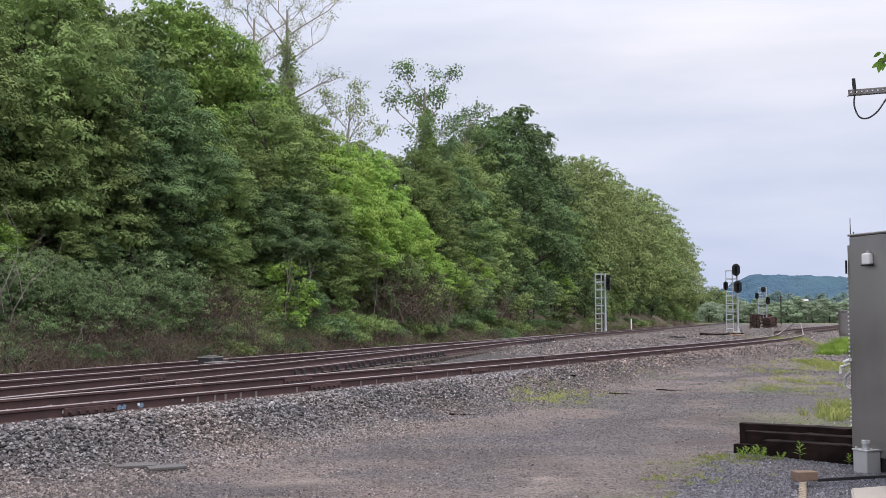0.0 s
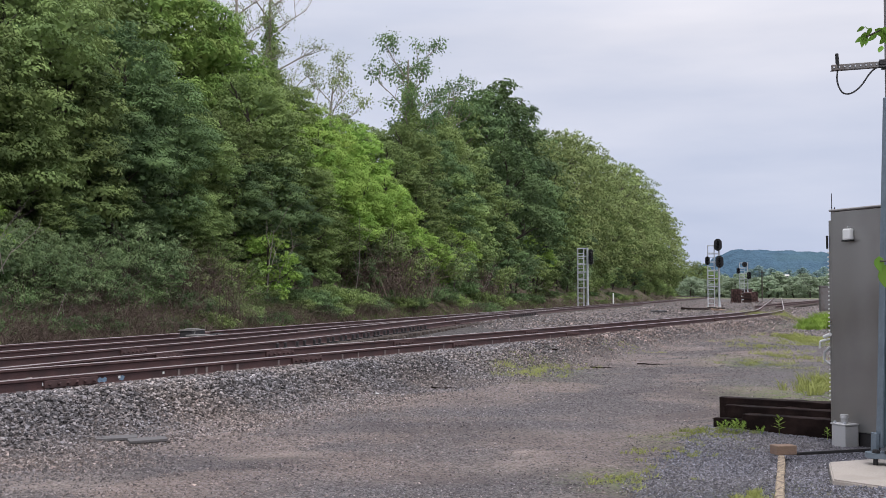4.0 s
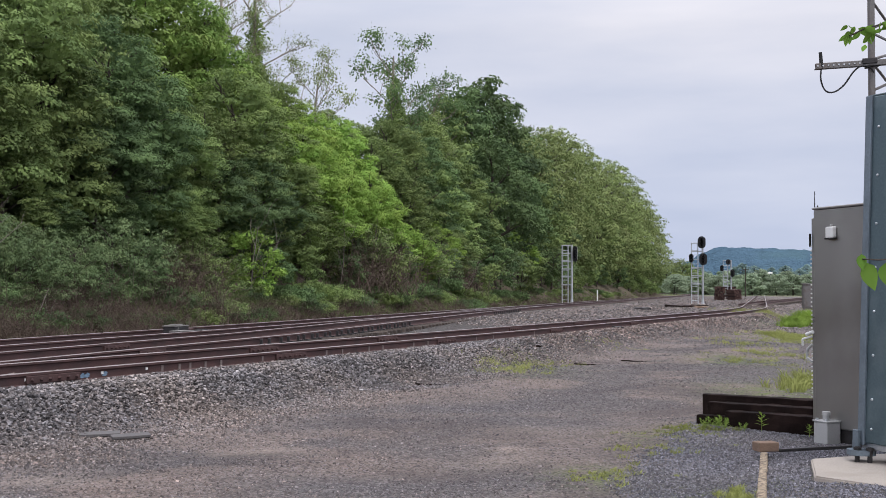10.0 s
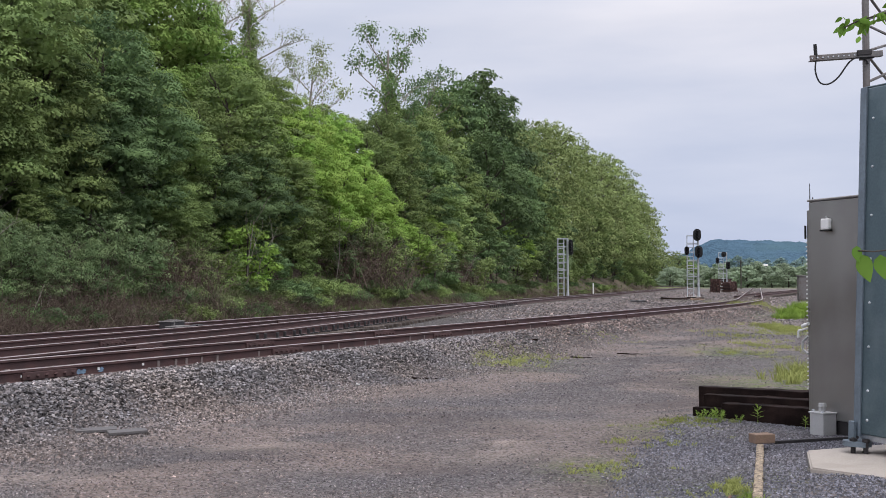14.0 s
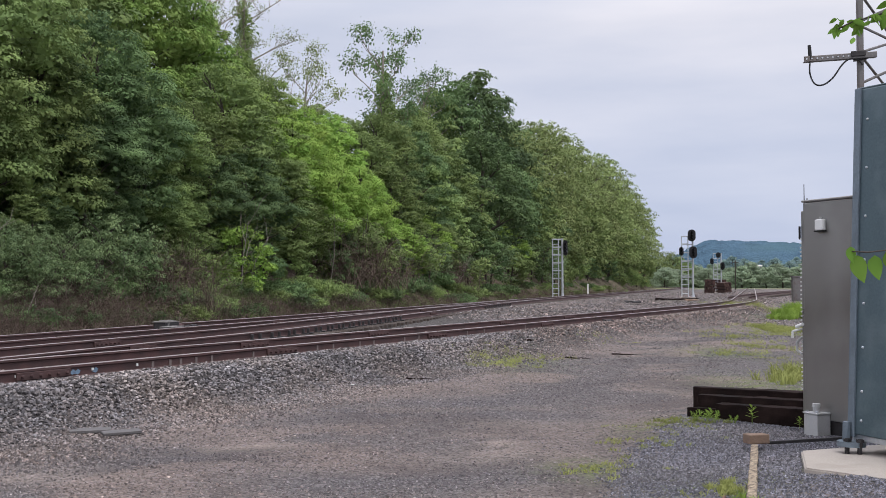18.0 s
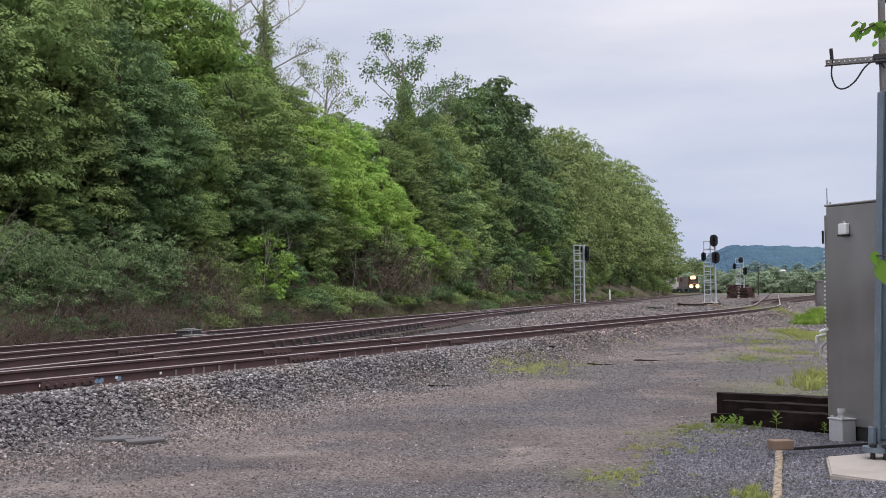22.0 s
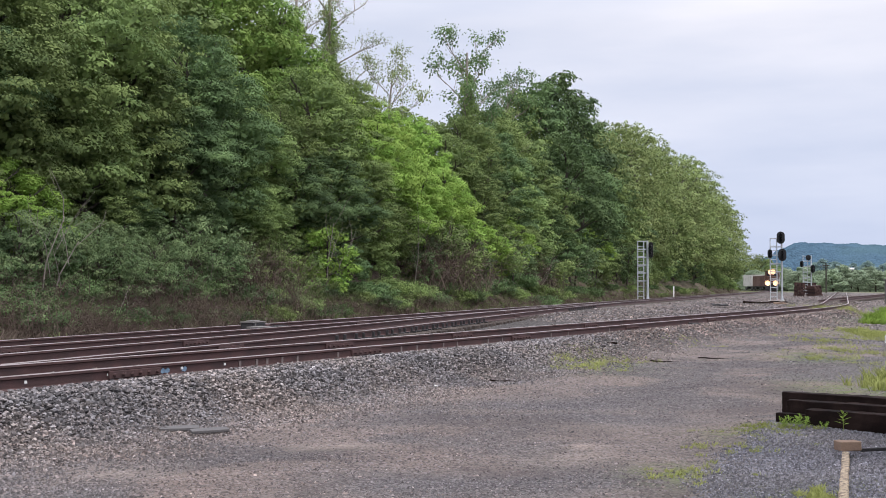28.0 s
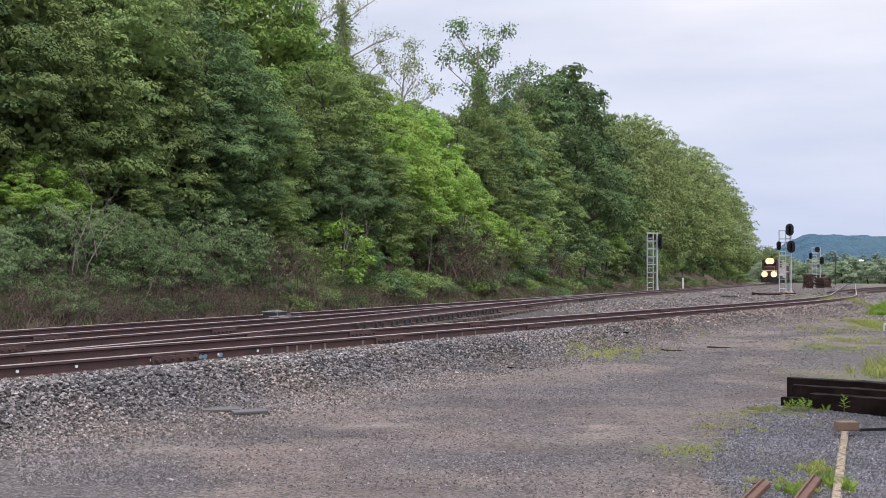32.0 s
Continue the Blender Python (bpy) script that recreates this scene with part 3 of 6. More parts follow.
def rail_mesh(pts, z, bright=True):
    t = np.gradient(pts, axis=0)
    t /= np.linalg.norm(t, axis=1)[:, None]
    n = np.stack([t[:, 1], -t[:, 0]], 1)
    k = len(RAIL_PROFILE)
    verts, faces, index = [], [], []
    for p, d in zip(pts, n):
        for u, v in RAIL_PROFILE:
            verts.append((p[0] + d[0] * u, p[1] + d[1] * u, z + v))
    for i in range(len(pts) - 1):
        for j in range(k - 1):
            faces.append((i * k + j, i * k + j + 1, (i + 1) * k + j + 1, (i + 1) * k + j))
            index.append(1 if bright and 5 <= j <= 7 else 0)
    return mesh_of("rail", verts, faces, [RAIL, HEAD], index)


def railway(name, line, label, bright, ties):
    top = thing(name, Matrix(), label, "railway track", kind="structure")
    for side, b in zip((-1, 1), bright):
        ob = new("rail", rail_mesh(sideways(line, side * GAUGE / 2), RAIL_TOP - 0.17, b))
        ob.parent = top
    s = np.concatenate([[0], np.cumsum(np.linalg.norm(np.diff(line, axis=0), axis=1))])
    bm = bmesh.new()
    box(bm, -1.3, -0.11, -0.16, 1.3, 0.11, 0.0, 0.012)
    me = bpy.data.meshes.new("tie")
    bm.to_mesh(me)
    bm.free()
    me.materials.append(TIE)
    for d in np.arange(ties[0], ties[1], 0.56):
        x, y = np.interp(d, s, line[:, 0]), np.interp(d, s, line[:, 1])
        x2, y2 = np.interp(d + 0.3, s, line[:, 0]), np.interp(d + 0.3, s, line[:, 1])
        ob = new("tie", me)
        ob.parent = top
        ob.matrix_basis = pose(x, y, TIE_TOP + random.uniform(-0.008, 0.004), 0, 0, -math.degrees(math.atan2(x2 - x, y2 - y)) + random.uniform(-1, 1))
    return top


main_track = railway("main_track", MAIN, "rust-brown main line track on grey stone ballast", (True, True), (15, 130))
yard_track = railway("yard_track", YARD, "rusty yard track with joint bars on stone ballast", (True, True), (6, 110))
cross_track = railway("crossover_track", CROSS, "rusty crossover track between main line and yard track", (True, True), (2, 50))
stub_track = railway("branch_track", STUB, "dull branch track leading off past the signals", (False, False), (6, 120))

# ---------------------------------------------------------------- trees and shrubs


def leaf_cloud(rng, centres, radii, per, size, droop=0.35, flat=0.75, spray=14, shell=(0.86, 0.22), broad=0.62):
    """Leaves, each a small folded blade, in flat drooping sprays that roof over rounded clumps. Returns (n, 4, 3)."""
    out = []
    for c, r in zip(centres, radii):
        total = max(8, int(per * r * r))
        m = max(2, total // spray)
        v = rng.normal(size=(m, 3))
        v[:, 2] = np.where(v[:, 2] < 0, v[:, 2] * 0.32, v[:, 2]) + 0.06
        v /= np.linalg.norm(v, axis=1)[:, None]
        bumps = 1 + 0.16 * np.sin(4 * v[:, 0] + 3 * c[0]) * np.sin(4 * v[:, 1] + 3 * c[1]) + 0.12 * np.sin(7 * v[:, 2] + 5 * c[2])
        reach = r * bumps * np.where(rng.random(m) < 0.16, 0.35 + 0.4 * rng.random(m), shell[0] + shell[1] * rng.random(m))
        hub = c + v * reach[:, None] * np.array([1, 1, flat])
        tilt = v * 1.35 + np.array([0, 0, 0.35]) + rng.normal(size=(m, 3)) * 0.24
        tilt /= np.linalg.norm(tilt, axis=1)[:, None]
        side = np.cross(tilt, rng.normal(size=(m, 3)))
        side /= np.linalg.norm(side, axis=1)[:, None]
        other = np.cross(tilt, side)
        wide = size * (1.4 + 1.2 * rng.random(m))
        k = np.repeat(np.arange(m), spray)
        n = len(k)
        g = rng.normal(size=(n, 2)) * 0.62
        drop = (g ** 2).sum(1)
        p = hub[k] + (side[k] * g[:, :1] * 1.25 + other[k] * g[:, 1:] * 0.9 + tilt[k] * rng.normal(size=(n, 1)) * 0.18) * wide[k][:, None]
        p[:, 2] -= droop * wide[k] * drop * 0.28
        nrm = tilt[k] + rng.normal(size=(n, 3)) * 0.22
        nrm /= np.linalg.norm(nrm, axis=1)[:, None]
        a = side[k] * g[:, :1] + other[k] * g[:, 1:] + rng.normal(size=(n, 3)) * 0.5
        a -= nrm * (a * nrm).sum(1)[:, None]
        a /= np.linalg.norm(a, axis=1)[:, None] + 1e-6
        a[:, 2] -= 0.2
        b = np.cross(nrm, a)
        ln = (size * (0.6 + 0.7 * rng.random(n)))[:, None]
        w = ln * broad
        out.append(np.stack([p - a * ln * 0.5, p + b * w * 0.5 - nrm * ln * 0.08, p + a * ln * 0.5, p - b * w * 0.5 - nrm * ln * 0.08], 1))
    return np.concatenate(out)


def cloud_mesh(name, quads, mat):
    n = len(quads)
    me = bpy.data.meshes.new(name)
    me.vertices.add(n * 4)
    me.vertices.foreach_set("co", quads.reshape(-1).astype(np.float32))
    me.loops.add(n * 4)
    me.loops.foreach_set("vertex_index", np.arange(n * 4, dtype=np.int32))
    me.polygons.add(n)
    me.polygons.foreach_set("loop_start", np.arange(0, n * 4, 4, dtype=np.int32))
    me.materials.append(mat)
    me.update(calc_edges=True)
    return me


def limbs(bm, rng, base, tip, r0, depth, tips, spread=0.6):
    """A branch that forks; the ends are gathered in tips."""
    mid = base.lerp(tip, 0.55) + Vector(rng.normal(size=3)) * (tip - base).length * 0.05
    tube(bm, base, mid, r0, r0 * 0.75, 6)
    tube(bm, mid, tip, r0 * 0.75, r0 * 0.45, 6)
    tips.append(tip)
    if depth == 0:
        return
    ln = (tip - base).length
    for k in range(3):
        start = base.lerp(tip, 0.45 + 0.25 * k)
        out = Vector(rng.normal(size=3))
        out.z = abs(out.z) * 0.6
        d = ((tip - base).normalized() + out.normalized() * spread).normalized()
        limbs(bm, rng, start, start + d * ln * (0.55 - 0.07 * k), r0 * 0.5, depth - 1, tips, spread)


def make_tree(seed, tall, wide, mat, leaves, size, lobes=46, low=0.15, name="tree", label="", category="tree", flat=0.75, airy=0.0, tufts=13):
    """One leafy tree with its foot at its origin: trunk with forking limbs, and boughs of shingled leaf tufts round a dense heart."""
    rng = np.random.default_rng(seed)
    ob = thing(name, Matrix(), label, category, "trees on the bank")
    bm, tips = bmesh.new(), []
    r0 = 0.02 * tall
    top = Vector((rng.normal() * 0.3, rng.normal() * 0.3, tall * 0.8))
    tube(bm, (0, 0, -0.3), top.lerp(Vector(), 0.65), r0 * 1.2, r0, 8)
    tube(bm, top.lerp(Vector(), 0.65), top, r0, r0 * 0.35, 8)
    for k in range(9):
        h = tall * (0.2 + 0.07 * k)
        a = k * 2.4 + rng.random()
        reach = wide * (0.6 - 0.03 * k)
        start = top.normalized() * h
        limbs(bm, rng, start, start + Vector((math.cos(a) * reach, math.sin(a) * reach, reach * (0.35 + 0.08 * k))), r0 * 0.4, 1, tips)
    part("trunk", bm, BARK, ob)
    cs, rs = [], []
    for k in range(lobes):
        u = low + (1 - low) * ((k + rng.random()) / lobes) ** 0.9
        prof = math.sin(math.pi * min(1, (u - low) / (1 - low) * 0.8 + 0.18)) ** 0.8
        a = k * 2.39996 + rng.normal() * 0.3
        rad = wide * prof * (0.45 + 0.45 * rng.random())
        cs.append((math.cos(a) * rad, math.sin(a) * rad, tall * u * 0.95))
        rs.append(wide * (0.22 + 0.2 * rng.random() ** 1.3) * (0.75 + 0.4 * prof))
    cs, rs = np.array(cs), np.array(rs)
    away = cs * np.array([1, 1, 0])
    away /= np.linalg.norm(away, axis=1)[:, None] + 0.3
    hubs, domes = [], []
    for c, r, w in zip(cs, rs, away):
        v = rng.normal(size=(tufts, 3)) * 0.75 + w * 0.65 + np.array([0, 0, 0.5])
        v /= np.linalg.norm(v, axis=1)[:, None]
        hubs.append(c + v * r * (0.66 + (0.3 + airy) * rng.random((tufts, 1))) * np.array([1, 1, flat]) + w * 0.1 * r)
        domes.append(r * (0.24 + 0.17 * rng.random(tufts)))
    hubs, domes = np.concatenate(hubs), np.concatenate(domes)
    count = np.maximum(6, (leaves * domes ** 2 / (domes ** 2).sum()).astype(int))
    k = np.repeat(np.arange(len(hubs)), count)
    n = len(k)
    # leaves lie like shingles on the upper side of every tuft and hang over at its rim
    out = (hubs - np.array([0, 0, tall * 0.45])) * np.array([1, 1, 0.4])
    out /= np.linalg.norm(out, axis=1)[:, None] + 0.2
    v = rng.normal(size=(n, 3)) * 0.8 + out[k] * 0.45 + np.array([0, 0, 0.4])
    v /= np.linalg.norm(v, axis=1)[:, None]
    v[:, 2] = np.where(v[:, 2] < -0.25, -v[:, 2] * 0.5, v[:, 2])
    p = hubs[k] + v * (domes[k] * (0.72 + 0.42 * rng.random(n)))[:, None] * np.array([1.12, 1.12, 0.72])
    nrm = v + np.array([0, 0, 0.45]) + rng.normal(size=(n, 3)) * 0.13
    nrm /= np.linalg.norm(nrm, axis=1)[:, None]
    a = v * np.array([1, 1, 0.2]) + rng.normal(size=(n, 3)) * 0.45 + np.array([0, 0, -0.3])
    a -= nrm * (a * nrm).sum(1)[:, None]
    a /= np.linalg.norm(a, axis=1)[:, None] + 1e-6
    b = np.cross(nrm, a)
    ln = (size * (0.65 + 0.7 * rng.random(n)))[:, None]
    w = ln * 0.66
    outer = np.stack([p - a * ln * 0.5, p + b * w * 0.5 - nrm * ln * 0.07, p + a * ln * 0.5 - nrm * ln * 0.1, p - b * w * 0.5 - nrm * ln * 0.07], 1)
    # dense foliage inside every bough
    k = np.repeat(np.arange(len(cs)), 90 if airy < 0.2 else 30)
    g = rng.normal(size=(len(k), 3))
    g *= (rng.random(len(k)) ** 0.4 * 0.68 / np.linalg.norm(g, axis=1))[:, None]
    p = cs[k] + g * rs[k][:, None] * np.array([1, 1, flat])
    a = rng.normal(size=(len(k), 3))
    a *= (0.12 * rs[k] / np.linalg.norm(a, axis=1))[:, None]
    d = np.cross(a, rng.normal(size=(len(k), 3)))
    d *= (0.09 * rs[k] / np.linalg.norm(d, axis=1))[:, None]
    inner = np.stack([p - a, p + d, p + a, p - d], 1)
    crown = new("crown", cloud_mesh("crown", np.concatenate([outer, inner]), mat))
    crown.parent = ob
    return ob


def make_sparse(seed, tall, wide, label, vine=1.0, buds=1500, lean=0.0, size=0.16, mat=None):
    """A thin pale tree with bare forking branches, few leaves at the twig ends and, where told, a trunk wrapped in creeper."""
    rng = np.random.default_rng(seed)
    ob = thing("sparse_tree", Matrix(), label, "tree", "trees on the bank")
    bm, tips = bmesh.new(), []
    r0 = 0.011 * tall
    top = Vector((lean, 0, tall * 0.93))
    tube(bm, (0, 0, -0.3), top * 0.55, r0 * 1.3, r0, 8)
    tube(bm, top * 0.55, top, r0, r0 * 0.3, 8)
    for k in range(11):
        h = 0.46 + 0.049 * k
        a = k * 2.4 + rng.random()
        reach = wide * (0.8 + 0.35 * rng.random()) * (1.0 - 0.35 * abs(h - 0.7))
        start = top * h
        limbs(bm, rng, start, start + Vector((math.cos(a) * reach, math.sin(a) * reach, reach * (0.45 + 0.6 * rng.random()))), r0 * 0.26, 3, tips, 1.0)
    part("trunk", bm, PALE_BARK, ob)
    cs = np.array([tuple(t) for t in tips])
    crown = new("crown", cloud_mesh("crown", leaf_cloud(rng, cs, np.full(len(cs), 0.3), buds / (len(cs) * 0.3 ** 2), size, flat=1.0, spray=5), mat or LEAF_OLIVE))
    crown.parent = ob
    if vine:
        zs = np.linspace(0.25, 0.84, 46) * tall
        cs = np.stack([rng.normal(size=46) * 0.2 * vine + lean * zs / tall, rng.normal(size=46) * 0.2 * vine, zs], 1)
        ivy = new("creeper", cloud_mesh("creeper", leaf_cloud(rng, cs, vine * (1.0 - 0.7 * np.linspace(0, 1, 46) ** 4), 620 / vine, 0.17, flat=1.1), LEAF_MID))
        ivy.parent = ob
    return ob


def make_brush(seed, label):
    """A tangle of dry arching canes with a few withered leaves."""
    rng = np.random.default_rng(seed)
    ob = thing("brush", Matrix(), label, "brush", "brambles along the bank")
    quads = []
    for k in range(200):
        p = np.array([rng.normal() * 0.8, rng.normal() * 0.8, -0.05])
        d = np.array([rng.normal() * 0.5, rng.normal() * 0.5, 1.0])
        d /= np.linalg.norm(d)
        ln = 0.35 + 0.35 * rng.random()
        for j in range(4):
            q = p + d * ln
            s = np.cross(d, rng.normal(size=3))
            s *= 0.009 * (1 - j * 0.18) / np.linalg.norm(s)
            quads.append(np.array([p - s, p + s, q + s * 0.8, q - s * 0.8]))
            p = q
            d = d + rng.normal(size=3) * 0.3 + np.array([0, 0, -0.22 * j])
            d /= np.linalg.norm(d)
    canes = new("cane_tangle", cloud_mesh("cane_tangle", np.array(quads), DRY))
    canes.parent = ob
    tagged(canes, kind="stuff")
    cs = rng.normal(size=(22, 3)) * np.array([0.8, 0.8, 0.25]) + np.array([0, 0, 0.65])
    leaves = new("foliage", cloud_mesh("foliage", leaf_cloud(rng, cs, np.full(22, 0.35), 300, 0.07, spray=8), DRY))
    leaves.parent = ob
    return ob


def bank_point(px, d):
    """A spot d metres left of the main line, in the compass direction px (a slope x / y from the camera's stand)."""
    y = (-BASE_C + d / 0.9677) / (SLOPE_C - px)
    x = px * y
    return x, y


def dead_sapling(b, d, tall, lean, forks, seed):
    """A dead pale sapling, bare to its twigs, leaning out of the bank."""
    rng = np.random.default_rng(seed)
    x, y = bank_point(b, d)
    ob = thing("dead_sapling", pose(x, y, height(x, y) - 0.1), "bare pale dead sapling leaning on the bank", "dead tree", "dead saplings on the bank")
    bm, tips = bmesh.new(), []
    limbs(bm, rng, Vector((0, 0, -0.1)), Vector((lean * tall, 0, tall)), 0.010 + 0.0045 * tall, forks, tips, 0.7)
    part("stem", bm, PALE_BARK, ob)


KINDS = {
    "dark": make_tree(11, 13.0, 4.2, LEAF_DARK, 27000, 0.145, 34, 0.1, label="tall dark green broadleaf tree on the bank"),
    "mid": make_tree(12, 13.0, 4.0, LEAF_MID, 27000, 0.14, 34, 0.1, label="mid-green broadleaf tree on the bank"),
    "bright": make_tree(13, 9.0, 3.2, LEAF_BRIGHT, 18000, 0.13, 28, 0.1, label="fresh bright green young tree on the bank"),
    "tall_bright": make_tree(27, 17.0, 4.6, LEAF_FRESH, 17000, 0.21, 40, 0.1, label="tall fresh green tree behind the front row"),
    "olive": make_tree(14, 15.0, 4.6, LEAF_OLIVE, 9500, 0.25, 40, 0.03, airy=0.3, label="pale olive green tree with airy crown"),
    "far_dark": make_tree(15, 15.0, 4.8, LEAF_DARK, 10000, 0.27, 36, 0.03, label="tall dark green broadleaf tree on the bank"),
    "far_mid": make_tree(16, 15.0, 4.6, LEAF_MID, 10000, 0.27, 36, 0.03, label="mid-green broadleaf tree on the bank"),
    "shrub": make_tree(17, 3.4, 2.0, LEAF_DARK, 3400, 0.13, 15, 0.05, tufts=9, name="shrub", label="dense dark green shrub at the foot of the bank", category="shrub"),
    "shrub_mid": make_tree(18, 3.2, 2.0, LEAF_MID, 3400, 0.13, 15, 0.05, tufts=9, name="shrub", label="leafy green shrub at the foot of the bank", category="shrub"),
    "shrub_sage": make_tree(28, 3.6, 2.1, LEAF_SAGE, 4200, 0.10, 16, 0.05, tufts=10, airy=0.3, name="shrub", label="feathery grey-green shrub at the foot of the bank", category="shrub"),
    "shrub_bright": make_tree(19, 4.2, 2.2, LEAF_BRIGHT, 3400, 0.135, 15, 0.05, tufts=9, name="shrub", label="bright yellow-green shrub on the bank", category="shrub"),
    "brush": make_brush(20, "dry brown brambles beside the track"),
    "cover": make_tree(24, 0.9, 1.7, LEAF_DARK, 3000, 0.07, 30, 0.02, tufts=6, name="groundcover", label="low green vines and weeds on the bank", category="undergrowth", flat=0.5),
    "cover_mid": make_tree(25, 0.9, 1.7, LEAF_MID, 3000, 0.07, 30, 0.02, tufts=6, name="groundcover", label="low leafy green weeds on the bank", category="undergrowth", flat=0.5),
    # valley trees: their leaf colours carry the haze of distance
    "hazy": make_tree(29, 13.0, 5.5, LEAF_VALLEY_BLUE_HAZE, 2600, 0.75, 24, 0.05, label="distant valley tree with haze painted into its blue-green leaves"),
    "valley": make_tree(26, 13.0, 5.5, LEAF_VALLEY_HAZE, 3600, 0.62, 24, 0.05, label="distant valley tree with haze-paled green leaves"),
    "vine": make_sparse(21, 15.0, 1.9, "tall thin tree with open crown and creeper-wrapped trunk", 0.62, 4200, size=0.17, mat=LEAF_DARK),
    "bare": make_sparse(22, 17.0, 2.6, "tall pale tree with thin bare branches", 0.4, 1500, size=0.09),
    "snag": make_sparse(23, 13.0, 2.4, "half-bare tree with arching pale branches", 0.0, 2600, 1.2, size=0.13),
}
TALL = {}
for kind, ob in KINDS.items():
    crown_part = [o for o in ob.children if o.name.startswith(("crown", "cane"))][0]
    zs = np.empty(len(crown_part.data.vertices) * 3, dtype=np.float32)
    crown_part.data.vertices.foreach_get("co", zs)
    TALL[kind] = float(np.percentile(zs[2::3], 99.7))
FIRST = set()


def plant(kind, slope, d, scale=1.0, turn=None, z=0.0, wide=1.0):
    x, y = bank_point(slope, d)
    ob = KINDS[kind]
    turn = random.uniform(0, 360) if turn is None else turn
    m = pose(x, y, height(x, y) - 0.1 + z, 0, 0, turn) @ Matrix.Diagonal((scale * wide, scale * wide, scale, 1))
    if kind not in FIRST:
        FIRST.add(kind)
        ob.matrix_basis = m
        return ob
    return copy_thing(ob, m @ Matrix.Diagonal((*(1 / v for v in ob.scale), 1)))


def px(x):
    return (x - 784) / 2042


def build_woods():
    # bearing, metres behind the line, kind, level of the crown's top: the front row, then the taller trees behind
    front = [
        (-330, 9.5, "dark", 10.7), (-250, 9, "mid", 10.8), (-190, 9.5, "mid", 11.4), (-165, 7.4, "bright", 5.1), (-115, 7.0, "bright", 4.7),
        (-120, 9.2, "mid", 10.6), (-55, 9.5, "mid", 12.6), (15, 9.5, "mid", 12.1), (-20, 7.6, "mid", 5.9), (60, 9.0, "mid", 10.0),
        (112, 8.4, "dark", 9.4), (165, 9.0, "dark", 11.6), (200, 8.4, "dark", 9.5), (60, 7.4, "dark", 5.2), (150, 7.2, "dark", 5.5),
        (240, 8.0, "mid", 7.0), (290, 8.6, "mid", 8.7), (340, 8.6, "mid", 9.3), (395, 9.2, "mid", 11.6), (445, 9.4, "mid", 11.0),
        (365, 7.6, "dark", 7.3), (430, 7.8, "dark", 7.6), (300, 7.0, "mid", 5.4), (470, 10.4, "bright", 12.4), (432, 10.6, "mid", 12.9), (405, 10.4, "bright", 12.2), (725, 12, "mid", 15.7),
        (450, 9.6, "bright", 10.7), (505, 9.2, "bright", 10.7), (520, 8.0, "bright", 8.6), (560, 7.6, "bright", 7.1), (660, 7.2, "bright", 6.8), (735, 6.8, "bright", 4.5),
        (490, 8.8, "bright", 10.7), (545, 9.8, "bright", 11.5),
        (590, 9.8, "bright", 11.7), (485, 7.6, "mid", 7.9), (530, 7.4, "mid", 6.5), (575, 8.4, "bright", 8.8), (622, 8.6, "bright", 9.2),
        (640, 7.8, "bright", 7.5), (685, 7.4, "bright", 6.2), (712, 7.0, "bright", 5.6), (600, 7.0, "dark", 4.8), (400, 6.8, "shrub_bright", 3.8),
        (470, 6.6, "mid", 3.9), (655, 6.7, "shrub_bright", 4.1), (640, 11, "mid", 11.9), (675, 11, "mid", 13.7), (715, 11, "dark", 14.0),
        (690, 9.2, "mid", 9.5), (740, 9.0, "dark", 9.7), (768, 9.0, "far_mid", 10.5), (800, 9.0, "far_mid", 12.2), (850, 8.6, "far_dark", 14.9),
        (880, 8.4, "far_dark", 15.1), (830, 7.6, "far_dark", 7.9), (755, 7.0, "bright", 6.3), (785, 6.8, "mid", 5.9), (900, 7.2, "bright", 7.0),
        (925, 8.4, "far_mid", 13.2), (960, 8.2, "far_dark", 11.7), (995, 8.4, "far_mid", 14.3), (1040, 8.2, "far_mid", 13.0),
        (1080, 8.2, "far_mid", 14.4), (1110, 7.8, "far_mid", 12.2), (912, 10.5, "olive", 18.2), (940, 10.5, "olive", 20.6),
        (972, 10.5, "olive", 22.1), (998, 10.5, "olive", 22.7), (1030, 10, "olive", 20.7), (1058, 10, "olive", 23.4), (1080, 9.5, "olive", 22.2), (1096, 9.2, "olive", 21.6), (1112, 8.8, "olive", 20.6), (1122, 8.4, "olive", 18.5), (1126, 7.4, "far_mid", 11.2), (1136, 6.4, "far_mid", 7.8)]
    back = [
        (-300, 15, "far_mid", 13.7), (-210, 15, "far_dark", 14.4), (-110, 15, "far_mid", 15.1), (-20, 15, "tall_bright", 15.7),
        (60, 15, "far_mid", 15.7), (130, 14, "far_mid", 15.2), (205, 14, "tall_bright", 16.5), (255, 14, "tall_bright", 16.9),
        (300, 14, "tall_bright", 16.7), (345, 14, "tall_bright", 15.8), (395, 13, "mid", 13.7), (450, 14, "far_mid", 12.3),
        (500, 15, "far_mid", 13.3), (560, 15, "far_mid", 14.1), (620, 15, "far_mid", 14.1), (690, 15, "far_mid", 14.8), (770, 15, "far_mid", 20.2),
        (800, 14, "far_dark", 21.5), (838, 14, "far_dark", 24.1), (872, 14, "far_dark", 23.7), (900, 15, "olive", 22.5), (960, 15, "olive", 25.2),
        (1015, 15, "olive", 25.9), (1070, 15, "olive", 28.5)]
    for b, d, kind, top in front + back:
        d += random.uniform(-0.3, 0.3)
        x, y = bank_point(px(b), d)
        s = (top - height(x, y)) / TALL[kind]
        plant(kind, px(b), d, s, wide=1.0 if s > 0.8 else 1.0 + 0.6 * (0.8 - s))
